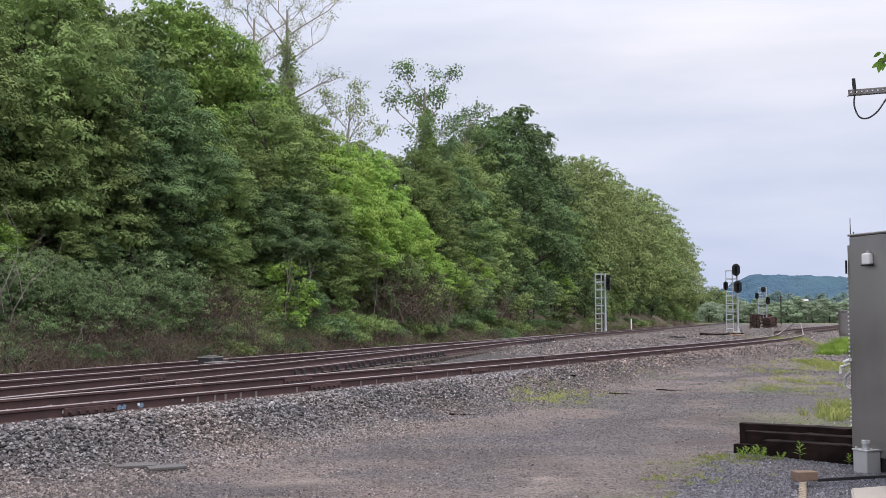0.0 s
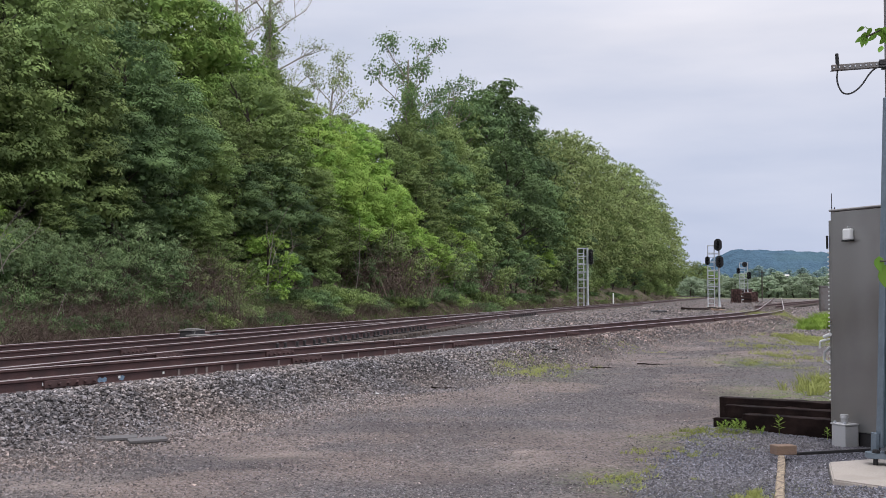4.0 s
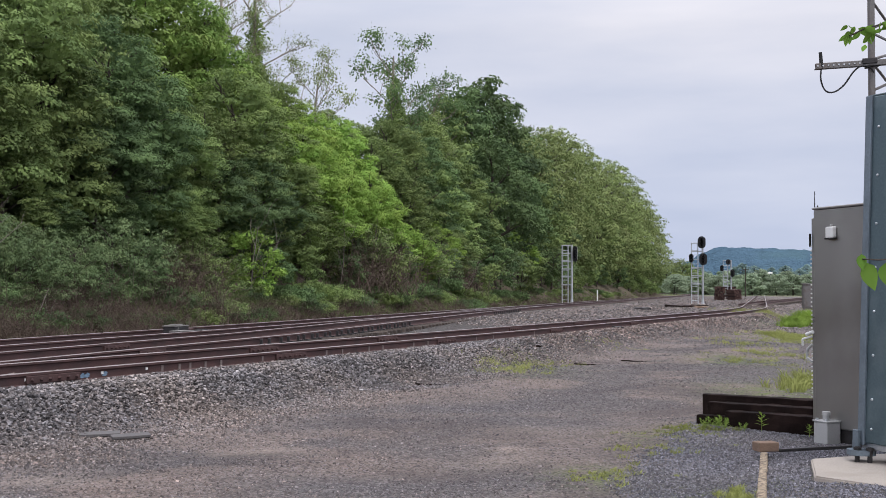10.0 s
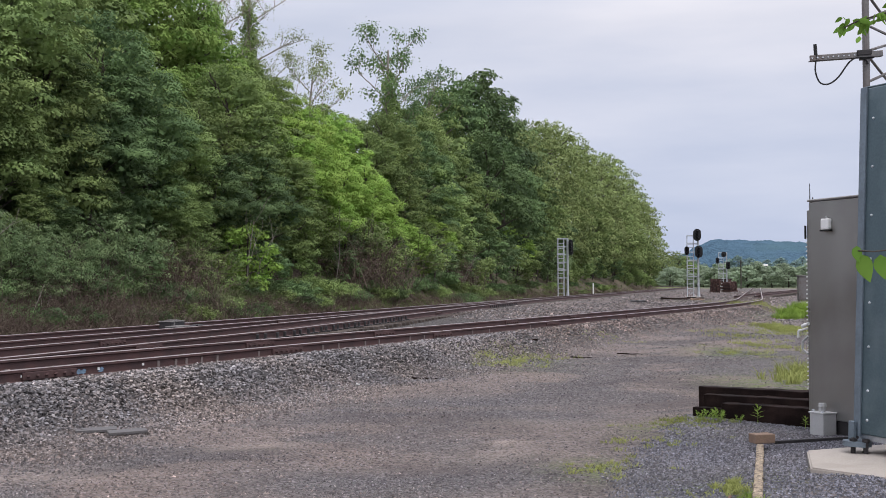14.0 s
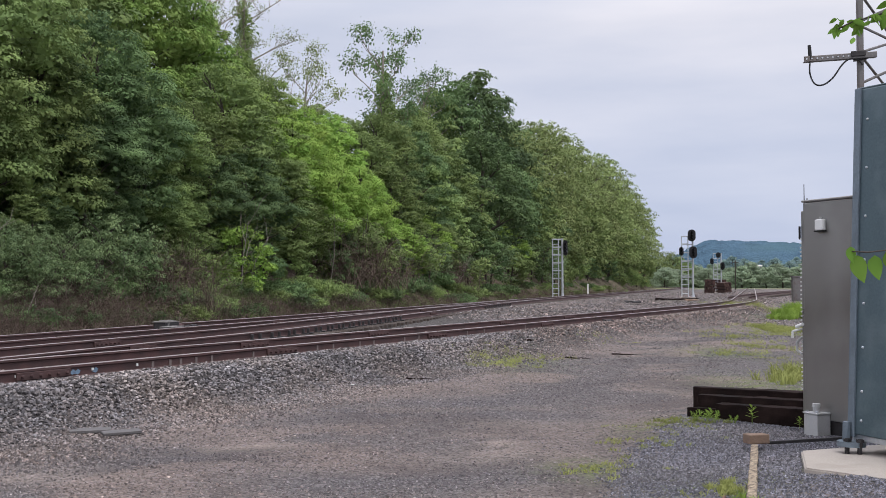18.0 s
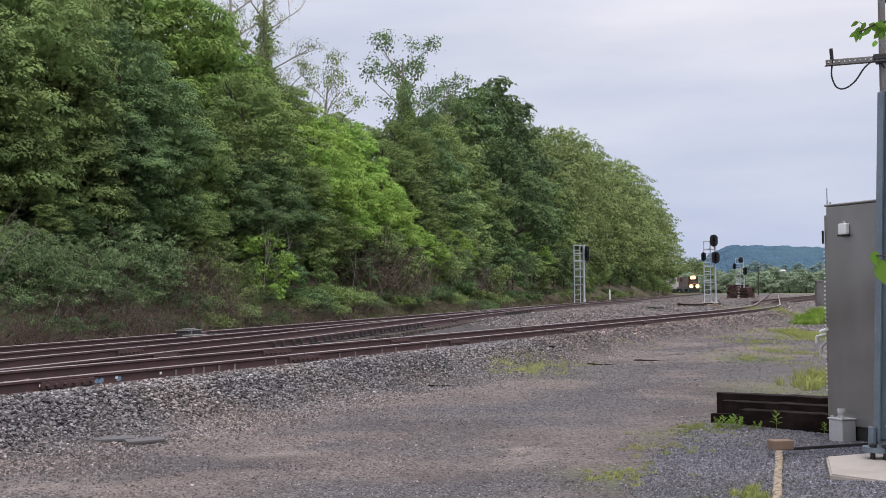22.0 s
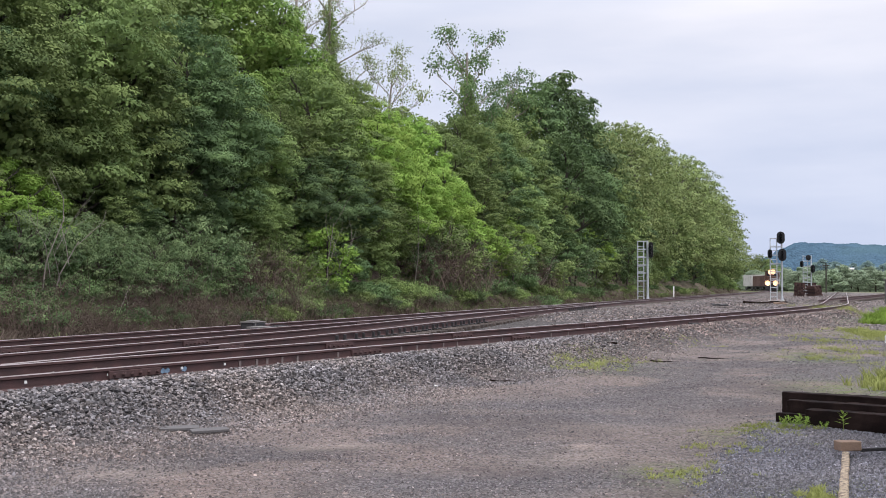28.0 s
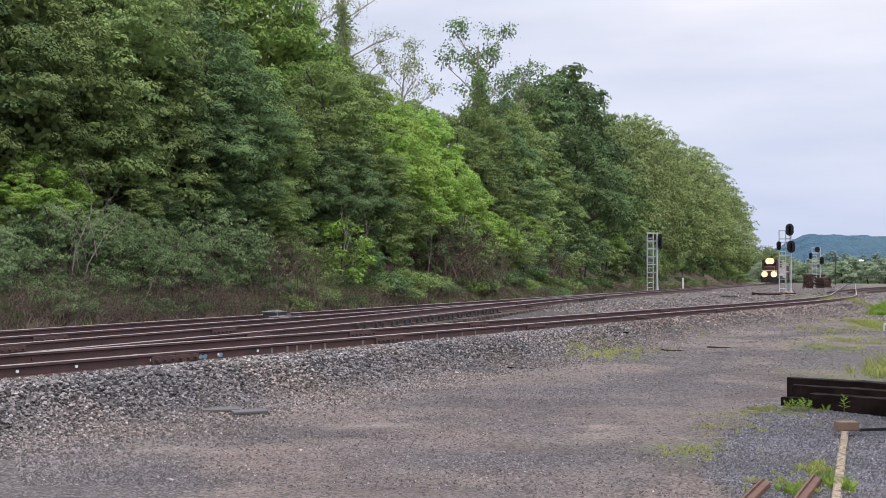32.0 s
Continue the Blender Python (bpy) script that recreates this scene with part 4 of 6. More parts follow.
    for b, d, s in ((-150, 6.0, 0.6), (-70, 6.2, 0.6), (40, 6.0, 0.55), (110, 5.8, 0.5), (185, 5.9, 0.72), (222, 5.7, 0.6), (760, 6.2, 0.8), (870, 6.2, 1.0), (960, 6.4, 1.2)):
        plant("shrub_sage", px(b), d, s)
    # tall mounds of bramble among the shrubs
    for b, d, s in ((-130, 5.4, 0.8), (75, 5.2, 0.7), (130, 5.2, 0.85), (262, 5.6, 1.1), (300, 5.8, 1.1), (600, 6.2, 1.5), (628, 6.0, 1.7), (648, 6.1, 1.5), (790, 6.0, 1.4)):
        plant("brush", px(b), d, s, z=-0.05)
    for b in range(-340, 1000, 55):
        plant("far_mid", px(b), 23 if b > 260 else 19, 0.62, turn=b * 7.0)
    plant("bare", px(432), 16, 1.08)
    plant("bare", px(372), 17, 1.0)
    plant("snag", px(515), 15, 0.95, 0)
    plant("vine", px(680), 14, 1.22, 40, wide=1.0)
    plant("vine", px(752), 15, 1.16)
    plant("snag", px(720), 15, 0.95, 0)
    for b, d, s in ((1105, 6.0, 1.0), (1118, 5.6, 0.9), (1128, 5.2, 0.8), (1136, 4.9, 0.7)):
        plant("shrub_mid", px(b), d, s)
    for k, (b, d, tall, lean, forks) in enumerate(((-100, 4.9, 2.6, 0.25, 2), (-84, 4.9, 2.0, 0.4, 2), (48, 4.2, 1.3, 0.25, 0), (95, 4.0, 0.9, -0.5, 1), (428, 5.6, 3.0, 0.1, 2), (440, 5.7, 2.4, 0.35, 1),
                                                   (585, 5.8, 3.2, 0.08, 1), (240, 4.6, 1.6, -0.3, 2), (800, 5.4, 2.2, 0.5, 1))):
        dead_sapling(px(b), d, tall, lean, forks, 60 + k)
    # shrubs along the foot of the bank
    b = -340
    while b < 1120:
        left = b < 260
        kind = random.choice(["shrub", "shrub_sage", "shrub_sage"] if left else ["shrub", "shrub_mid", "shrub_mid", "shrub_bright" if b < 720 else "shrub"])
        plant(kind, px(b), random.uniform(5.0, 6.6) if left else random.uniform(5.8, 7.8), random.uniform(0.75, 1.2) * (0.5 if b < 260 else 0.55 if b < 620 else 0.95))
        b += random.uniform(18, 32) if left else random.uniform(28, 46) if b < 900 else random.uniform(16, 26)
    b = -340
    while b < 1080:
        plant(random.choice(["cover", "cover_mid"]) if b > 240 else "cover", px(b), random.uniform(4.0, 6.2), random.uniform(0.45, 0.85))
        b += random.uniform(12, 22) * (2.4 if b < 240 else 1.0)
    b = -340
    while b < 1150:
        plant("brush", px(b), random.uniform(3.2, 4.8), random.uniform(0.38, 0.7))
        b += random.uniform(16, 26) if b < 260 else random.uniform(24, 46) if b < 900 else random.uniform(14, 24)


build_woods()


# ---------------------------------------------------------------- trackwork details


def along(line, y):
    """Place and heading (degrees, for pose) of a line where it passes y."""
    i = int(np.searchsorted(line[:, 1], y))
    i = min(max(i, 1), len(line) - 1)
    a, b = line[i - 1], line[i]
    u = (y - a[1]) / (b[1] - a[1])
    p = a + (b - a) * u
    return p[0], p[1], -math.degrees(math.atan2(b[0] - a[0], b[1] - a[1]))


def joint_mesh(length, bolts):
    bm = bmesh.new()
    box(bm, 0.012, -length / 2, 0.035, 0.048, length / 2, 0.128, 0.006)
    for k in range(bolts):
        y = (k - (bolts - 1) / 2) * length / bolts
        bmesh.ops.create_cone(bm, cap_ends=True, segments=6, radius1=0.022, radius2=0.02, depth=0.05, matrix=pose(0.066, y, 0.08, 0, 90, 0))
    box(bm, 0.0, -0.004, 0.13, 0.038, 0.004, 0.172)
    me = bpy.data.meshes.new("joint_bar")
    bm.to_mesh(me)
    bm.free()
    me.materials.append(RAIL)
    return me


JOINT = joint_mesh(0.9, 6)
SMALL_JOINT = joint_mesh(0.61, 4)


def joints(track, line, side, ys, me):
    rail = sideways(line, side * GAUGE / 2)
    for y in ys:
        x, yy, h = along(rail, y)
        ob = new("joint_bar", me)
        ob.parent = track
        ob.matrix_basis = pose(x, yy, RAIL_TOP - 0.17, 0, 0, h)


joints(yard_track, YARD, 1, [14.15, 10.2, 19.05, 24.6, 31.0, 38.0, 47, 56], JOINT)
joints(yard_track, YARD, -1, [12.2, 21.0, 25.4, 32.4, 37.5, 45], JOINT)
joints(cross_track, CROSS, -1, [21.6, 15.5], JOINT)
joints(cross_track, CROSS, 1, [19.9, 14.2, 43.0], JOINT)
joints(main_track, MAIN, 1, [18.5, 33, 48, 62], JOINT)


def clip_mesh(mat, w, z0, z1, out):
    bm = bmesh.new()
    box(bm, out, -w / 2, z0, out + 0.012, w / 2, z1, 0.003)
    me = bpy.data.meshes.new("rail_mark")
    bm.to_mesh(me)
    bm.free()
    me.materials.append(mat)
    return me


PALE_CLIP = clip_mesh(TARNISH, 0.05, 0.03, 0.115, 0.011)
WHITE_MARK = clip_mesh(WHITE_PAINT, 0.04, 0.07, 0.105, 0.011)


def blotch_mesh(mat, size, seed):
    """A ragged splash of paint on the rail's side."""
    rng = random.Random(seed)
    bm = bmesh.new()
    ring = []
    for k in range(16):
        a, r = k / 16 * 6.283, size * rng.uniform(0.45, 1.0)
        ring.append((math.cos(a) * r, 0.075 + math.sin(a) * r * 0.55))
    back, front = [bm.verts.new((0.012, y, z)) for y, z in ring], [bm.verts.new((0.0155, y, z)) for y, z in ring]
    bm.faces.new(front)
    for i in range(16):
        bm.faces.new((back[i], back[(i + 1) % 16], front[(i + 1) % 16], front[i]))
    me = bpy.data.meshes.new("paint_mark")
    bm.to_mesh(me)
    bm.free()
    me.materials.append(mat)
    return me


BLUE_MARK = blotch_mesh(BLUE_PAINT, 0.075, 3)


def rail_marks(line, side, ys, me, name, track):
    rail = sideways(line, side * GAUGE / 2)
    for y in ys:
        x, yy, h = along(rail, y)
        ob = new(name, me)
        ob.parent = track
        ob.matrix_basis = pose(x, yy, RAIL_TOP - 0.17, 0, 0, h)


rail_marks(YARD, 1, [16.05, 16.4, 16.62, 16.95, 17.3, 18.3, 20.1, 20.6, 21.5, 22.0, 23.2, 23.8, 26.1, 27.0, 29.5], PALE_CLIP, "rail_anchor", yard_track)
rail_marks(YARD, 1, [13.75, 15.75, 14.95, 12.6, 11.8], WHITE_MARK, "paint_mark", yard_track)
rail_marks(YARD, 1, [14.62, 14.70, 15.0], BLUE_MARK, "paint_mark", yard_track)
rail_marks(YARD, -1, [12.75], BLUE_MARK, "paint_mark", yard_track)

# plate fixings along the crossover's near rail
bm = bmesh.new()
box(bm, 0.05, -0.06, 0.0, 0.20, 0.06, 0.03, 0.004)
box(bm, 0.05, -0.03, 0.0, 0.11, 0.03, 0.13, 0.01)
brace = bpy.data.meshes.new("rail_brace")
bm.to_mesh(brace)
bm.free()
brace.materials.append(DARK_STEEL)
rail_marks(CROSS, 1, np.arange(24.2, 37.5, 1.02), brace, "rail_brace", cross_track)
rail_marks(CROSS, 1, np.arange(24.6, 37.5, 1.02), brace, "rail_brace", cross_track)
rail_marks(CROSS, 1, np.arange(55.0, 64.0, 0.6), brace, "rail_brace", cross_track)

# detector boxes between the main line's rails
x, y, h = along(MAIN, 28.2)
det = thing("switch_machine", pose(x + 0.2, y, TIE_TOP - 0.005, 0, 0, h + 90), "dark oily switch machine with hinged covers between the rails", "switch machine")
bm = bmesh.new()
box(bm, -0.75, -0.30, 0.0, 0.02, 0.05, 0.15, 0.05)
part("motor_case", bm, DARK_STEEL, det)
bm = bmesh.new()
box(bm, -0.70, -0.28, 0.15, -0.02, 0.03, 0.185, 0.015)
part("case_lid", bm, MACHINE_LID, det)
bm = bmesh.new()
box(bm, -0.28, 0.08, 0.0, 0.42, 0.42, 0.26, 0.03)
part("gear_case", bm, DARK_STEEL, det)
bm = bmesh.new()
box(bm, -0.30, 0.06, 0.26, 0.38, 0.44, 0.29, 0.012)
box(bm, -0.12, 0.12, 0.29, 0.2, 0.36, 0.315, 0.01)
part("gear_lid", bm, MACHINE_LID, det)
bm = bmesh.new()
box(bm, 0.44, 0.1, 0.0, 0.72, 0.4, 0.2, 0.02)
part("junction_case", bm, RAIL, det)
bm = bmesh.new()
tube(bm, (0.72, 0.22, 0.12), (1.9, 0.2, 0.1), 0.03, 0.03, 8)
box(bm, 1.2, 0.12, 0.05, 1.5, 0.3, 0.16, 0.02)
part("operating_rod", bm, DARK_STEEL, det)
bm = bmesh.new()
tube(bm, (-0.55, -0.12, 0.18), (-0.5, -0.14, 0.30), 0.012, 0.01, 6)
part("hand_lever", bm, MACHINE_LID, det)
for k in range(3):
    bm = bmesh.new()
    tube(bm, (-0.3 + 0.2 * k, -0.55, 0.06), (-0.3 + 0.2 * k, -0.2, 0.08), 0.018, 0.018, 6)
    part("throw_rod", bm, DARK_STEEL, det)
bm = bmesh.new()
box(bm, -1.3, -0.12, -0.04, 1.3, 0.12, -0.001, 0.01)
part("mounting_board", bm, TIE, det)

# ---------------------------------------------------------------- ballast and gravel


def stones(name, xs, ys, zs, sizes, mat, seed, label):
    """Angular stones lying on the ground, in one mesh."""
    rng = np.random.default_rng(seed)
    n = len(xs)
    cube = np.array([(i, j, k) for i in (-1, 1) for j in (-1, 1) for k in (-1, 1)], float) * 0.5
    v = cube[None] * (0.75 + 0.5 * rng.random((n, 8, 3))) * (0.65 + 0.6 * rng.random((n, 1, 3))) * sizes[:, None, None]
    q = rng.normal(size=(n, 4))
    q /= np.linalg.norm(q, axis=1)[:, None]
    w, x, y, z = q.T
    rot = np.stack([1 - 2 * (y * y + z * z), 2 * (x * y - z * w), 2 * (x * z + y * w), 2 * (x * y + z * w), 1 - 2 * (x * x + z * z), 2 * (y * z - x * w),
                    2 * (x * z - y * w), 2 * (y * z + x * w), 1 - 2 * (x * x + y * y)], 1).reshape(n, 3, 3)
    v = np.einsum("nij,nkj->nki", rot, v)
    v[:, :, 2] *= 0.8
    v += np.stack([xs, ys, zs], 1)[:, None]
    f = np.array([(0, 1, 3, 2), (4, 6, 7, 5), (0, 4, 5, 1), (2, 3, 7, 6), (0, 2, 6, 4), (1, 5, 7, 3)])
    faces = (np.arange(n)[:, None, None] * 8 + f[None]).reshape(-1)
    me = bpy.data.meshes.new(name)
    me.vertices.add(n * 8)
    me.vertices.foreach_set("co", v.reshape(-1).astype(np.float32))
    me.loops.add(n * 24)
    me.loops.foreach_set("vertex_index", faces.astype(np.int32))
    me.polygons.add(n * 6)
    me.polygons.foreach_set("loop_start", np.arange(0, n * 24, 4, dtype=np.int32))
    me.polygons.foreach_set("use_smooth", np.zeros(n * 6, dtype=bool))
    me.materials.append(mat)
    me.update(calc_edges=True)
    return tagged(new(name, me), label, "gravel", kind="stuff")


def chips(name, xs, ys, zs, sizes, mat, seed, label):
    """Small flat-footed stone chips with a sharp ridge, in one mesh."""
    rng = np.random.default_rng(seed)
    n = len(xs)
    a = rng.random(n) * 6.283
    c, d = np.cos(a), np.sin(a)
    foot = np.array([(-0.5, -0.4, -0.1), (0.5, -0.4, -0.1), (0.5, 0.4, -0.1), (-0.5, 0.4, -0.1), (-0.25, 0.0, 0.42), (0.25, 0.0, 0.36)])
    v = foot[None] + rng.normal(size=(n, 6, 3)) * 0.13
    v *= (0.6 + 0.7 * rng.random((n, 1, 3))) * sizes[:, None, None]
    v = np.stack([v[:, :, 0] * c[:, None] - v[:, :, 1] * d[:, None], v[:, :, 0] * d[:, None] + v[:, :, 1] * c[:, None], v[:, :, 2]], 2)
    v += np.stack([xs, ys, zs], 1)[:, None]
    f = np.array([(0, 1, 5), (0, 5, 4), (1, 2, 5), (2, 3, 4), (2, 4, 5), (3, 0, 4)])
    faces = (np.arange(n)[:, None, None] * 6 + f[None]).reshape(-1)
    me = bpy.data.meshes.new(name)
    me.vertices.add(n * 6)
    me.vertices.foreach_set("co", v.reshape(-1).astype(np.float32))
    me.loops.add(n * 18)
    me.loops.foreach_set("vertex_index", faces.astype(np.int32))
    me.polygons.add(n * 6)
    me.polygons.foreach_set("loop_start", np.arange(0, n * 18, 3, dtype=np.int32))
    me.polygons.foreach_set("use_smooth", np.zeros(n * 6, dtype=bool))
    me.materials.append(mat)
    me.update(calc_edges=True)
    return tagged(new(name, me), label, "gravel", kind="stuff")


def strewn():
    rng = np.random.default_rng(5)

    # shoulder of the yard track, densest near by
    def strip(n, y0, y1, r0, r1, power, fall=1.0):
        y = y0 + (y1 - y0) * rng.random(n) ** power
        r = r0 + (r1 - r0) * rng.random(n) ** fall
        h = np.where(y < 57, 0.91, 0.966)
        return np.interp(y, YARD[:, 1], YARD[:, 0]) + r / h, y
    beds = [strip(62000, 8.6, 26, 0.86, 3.2, 1.15, 1.2), strip(12000, 26, 62, 0.86, 2.6, 1.5, 1.6), strip(6000, 10.5, 40, -0.7, 0.7, 1.3),
            strip(5000, 20, 60, -4.2, -0.86, 1.2), strip(5000, 45, 110, -9.0, -1.0, 1.1)]
    x, y = np.concatenate([p[0] for p in beds]), np.concatenate([p[1] for p in beds])
    r = yard_off(x, y)
    s = 0.033 * (0.5 + 0.8 * rng.random(len(x)) ** 1.4) * (1 + 0.5 * smooth(20, 50, y)) * (1 - 0.5 * smooth(1.5, 3.0, r))
    z = ground_height(x, y) + (0.055 - 0.035 * smooth(1.5, 2.8, r)) * rng.random(len(x)) ** 1.3 - 0.008
    rusty = rng.random(len(x)) < np.maximum(0.9 * smooth(22, 34, y) * (r > -1), 0.6 * (np.abs(r) < 0.8))
    for pick, mat, seed, label in ((~rusty, STONE, 6, "grey angular ballast stones along the track"), (rusty, RUSTY_STONE, 9, "rust-stained ballast stones beside the rails")):
        stones("ballast_stones", x[pick], y[pick], z[pick], s[pick], mat, seed, label)
    # ballast trodden out into the yard, finer the further it lies from the track
    n = 250000
    y = 1 / (1 / 52 + (1 / 7.6 - 1 / 52) * rng.random(n))
    x = y * (-0.52 + 0.98 * rng.random(n))
    r = yard_off(x, y)
    worn = 0.5 + 0.5 * np.sin(1.1 * x + 0.6 * y) * np.sin(0.8 * y - 0.5 * x) + 0.3 * np.sin(3.1 * x - 2.2 * y)
    spread = 1 - 0.6 * smooth(3.6, 7.0, r - 0.16 * (y - 12)) - 0.2 * worn * smooth(2.4, 4, r)
    spread = spread * (1 - 0.62 * bare_dirt(x, y) * smooth(2.4, 3.6, r))
    keep = (r > 1.8) & (rng.random(n) < spread) & ~((x > np.maximum(1.3, 1.4 + 0.36 * (y - 9.6))) & (y < 13.8)) & ~((y < 9.75 + (x - 3) * 0.45) & (x > 2.73 + (y - 8.8) * 0.28))
    for cx, cy, rx, ry, amount in TAN_SPOTS:
        keep &= rng.random(n) > 1.25 * amount * np.exp(-(((x - cx) / rx) ** 2 + ((y - cy) / ry) ** 2))
    x, y, r = x[keep], y[keep], r[keep]
    s = np.maximum((0.034 - 0.016 * smooth(2.2, 4.6, r)) * (0.5 + 0.9 * rng.random(len(x)) ** 2.0), 0.0011 * y)
    z = ground_height(x, y) + 0.004 * rng.random(len(x))
    thick = np.zeros(len(x))
    for cx, cy, rx, ry, amount in BLUE_SPOTS:
        thick = np.maximum(thick, amount * np.exp(-(((x - cx) / rx) ** 2 + ((y - cy) / ry) ** 2)))
    dark = rng.random(len(x)) < np.maximum(0.95 * (1 - bare_dirt(x, y)) * smooth(2.6, 4.2, r), thick)
    for pick, mat, seed, label in ((~dark, LOOSE, 7, "small brown-grey stones trodden into the dirt"), (dark, DARK_GRAVEL, 10, "dark grey gravel lying in patches in the yard")):
        chips("loose_stones", x[pick], y[pick], z[pick], s[pick], mat, seed, label)
    n = 16000
    y = 1 / (1 / 175 + (1 / 42 - 1 / 175) * rng.random(n))
    x = SLOPE_C * y + BASE_C + 1.9 + (8 + 0.16 * y) * rng.random(n)
    s = (0.05 + 0.0009 * y) * (0.4 + 0.9 * rng.random(n) ** 2)
    chips("loose_stones", x, y, ground_height(x, y) + 0.004, s, LOOSE, 17, "small stones between the tracks further off")
    # fine bluish gravel round the cabinets
    n = 90000
    x, y = 1.2 + 3.6 * rng.random(n), 7.2 + 6.6 * rng.random(n)
    edge = np.maximum(1.3, 1.4 + 0.36 * (y - 9.6)) + 0.06 * np.sin(y * 5.0)
    keep = (x > edge + 0.09 * rng.normal(size=n)) & (x / y < 0.42) & ~((y < 9.75 + (x - 3) * 0.45) & (x > 2.73 + (y - 8.8) * 0.28) & (y > 8.85 - (x - 2.75) * 1.25))
    x, y = x[keep], y[keep]
    s = 0.0165 * (0.5 + 0.9 * rng.random(len(x)) ** 1.5)
    chips("fine_gravel", x, y, ground_height(x, y) + 0.003, s, FINE_STONE, 8, "fine blue-grey crushed gravel round the cabinets")


strewn()

# ---------------------------------------------------------------- grass and weeds


def blades(name, spots, mat, seed, label, kind="stuff", category="grass"):
    """Grass blades: spots of (x, y, rx, ry, count, length)."""
    rng = np.random.default_rng(seed)
    out = []
    for cx, cy, rx, ry, n, ln in spots:
        tuft = rng.normal(size=(max(3, n // 22), 2)) * 0.55
        p = tuft[rng.integers(0, len(tuft), n)] + rng.normal(size=(n, 2)) * 0.07
        x, y = cx + p[:, 0] * rx, cy + p[:, 1] * ry
        z = ground_height(x, y) - 0.01
        l = ln * (0.4 + 0.8 * rng.random(n))
        a = rng.random(n) * 6.283
        lean = 0.15 + 0.5 * rng.random(n)
        d = np.stack([np.cos(a) * lean, np.sin(a) * lean, np.ones(n)], 1)
        d /= np.linalg.norm(d, axis=1)[:, None]
        side = np.stack([-np.sin(a + 0.8), np.cos(a + 0.8), np.zeros(n)], 1) * (0.004 + 0.02 * l)[:, None]
        b = np.stack([x, y, z], 1)
        mid = b + d * (l * 0.55)[:, None]
        tip = b + d * l[:, None] + np.stack([np.cos(a), np.sin(a), -0.4 * np.ones(n)], 1) * (l * 0.25)[:, None]
        out.append(np.stack([b - side, b + side, mid + side * 0.7, mid - side * 0.7], 1))
        out.append(np.stack([mid - side * 0.7, mid + side * 0.7, tip + side * 0.1, tip - side * 0.1], 1))
    ob = new(name, cloud_mesh(name, np.concatenate(out), mat))
    return tagged(ob, label, category, kind=kind)


blades("grass", [(1.1, 23.2, 0.8, 1.3, 1300, 0.09), (1.9, 24.6, 0.7, 1.5, 700, 0.08), (6.6, 26, 0.9, 1.6, 700, 0.08), (7.9, 28.5, 1.0, 2.2, 900, 0.10), (11.5, 39, 0.7, 3.0, 6500, 0.16), (10.4, 36.5, 0.6, 2.0, 900, 0.1),
                 (6.0, 19.6, 0.5, 1.3, 620, 0.30), (5.6, 18.4, 0.4, 1.0, 500, 0.22), (1.5, 10.1, 0.3, 0.6, 300, 0.05), (2.0, 11.3, 0.4, 0.5, 420, 0.05),
                 (1.25, 9.9, 0.3, 0.4, 260, 0.05), (2.45, 12.4, 0.45, 0.6, 600, 0.04), (1.85, 8.3, 0.3, 0.8, 420, 0.06), (2.12, 8.7, 0.16, 0.4, 620, 0.07),
                 (2.75, 12.9, 0.4, 0.3, 600, 0.06), (8.2, 34, 1.0, 3.0, 700, 0.12), (4.2, 30.5, 0.9, 1.0, 350, 0.06), (16.5, 62, 2.0, 6.0, 1200, 0.25)], GRASS, 31,
       "sparse yellow-green grass in the gravel")
TALL_GREEN = leaf_material("tall_grass", (0.16, 0.25, 0.05), (0.31, 0.42, 0.09), 0.35, 0.1)
blades("tall_grass", [(15.0, 50.0, 0.6, 0.9, 2600, 0.5), (15.7, 50.5, 0.5, 0.9, 2600, 0.75), (14.4, 49.0, 0.5, 0.9, 900, 0.3)], TALL_GREEN, 32, "clump of tall bright green grass")
blades("green_grass", [(1.74, 7.7, 0.1, 0.3, 500, 0.07), (2.08, 7.8, 0.1, 0.35, 600, 0.08)], TALL_GREEN, 36, "fresh green grass tufts between rusty bars")
BANK_GREEN = leaf_material("bank_grass", (0.10, 0.145, 0.05), (0.21, 0.27, 0.10), 0.3, 0.1)
blades("bank_grass", [(*bank_point(px(b), d), 1.1, 1.6, 200 if b > 230 else 110, 0.34) for b in range(-320, 1120, 18) for d in (3.7, 4.6, 5.5)], BANK_GREEN, 34, "green grass and weeds on the slope of the bank")
blades("dry_grass", [(bank_point(px(b), 3.2)[0], bank_point(px(b), 3.2)[1], 1.2, 1.2, 160, 0.55) for b in range(-320, 1100, 30)], DRY, 33, "dry brown grass stalks beside the main line")


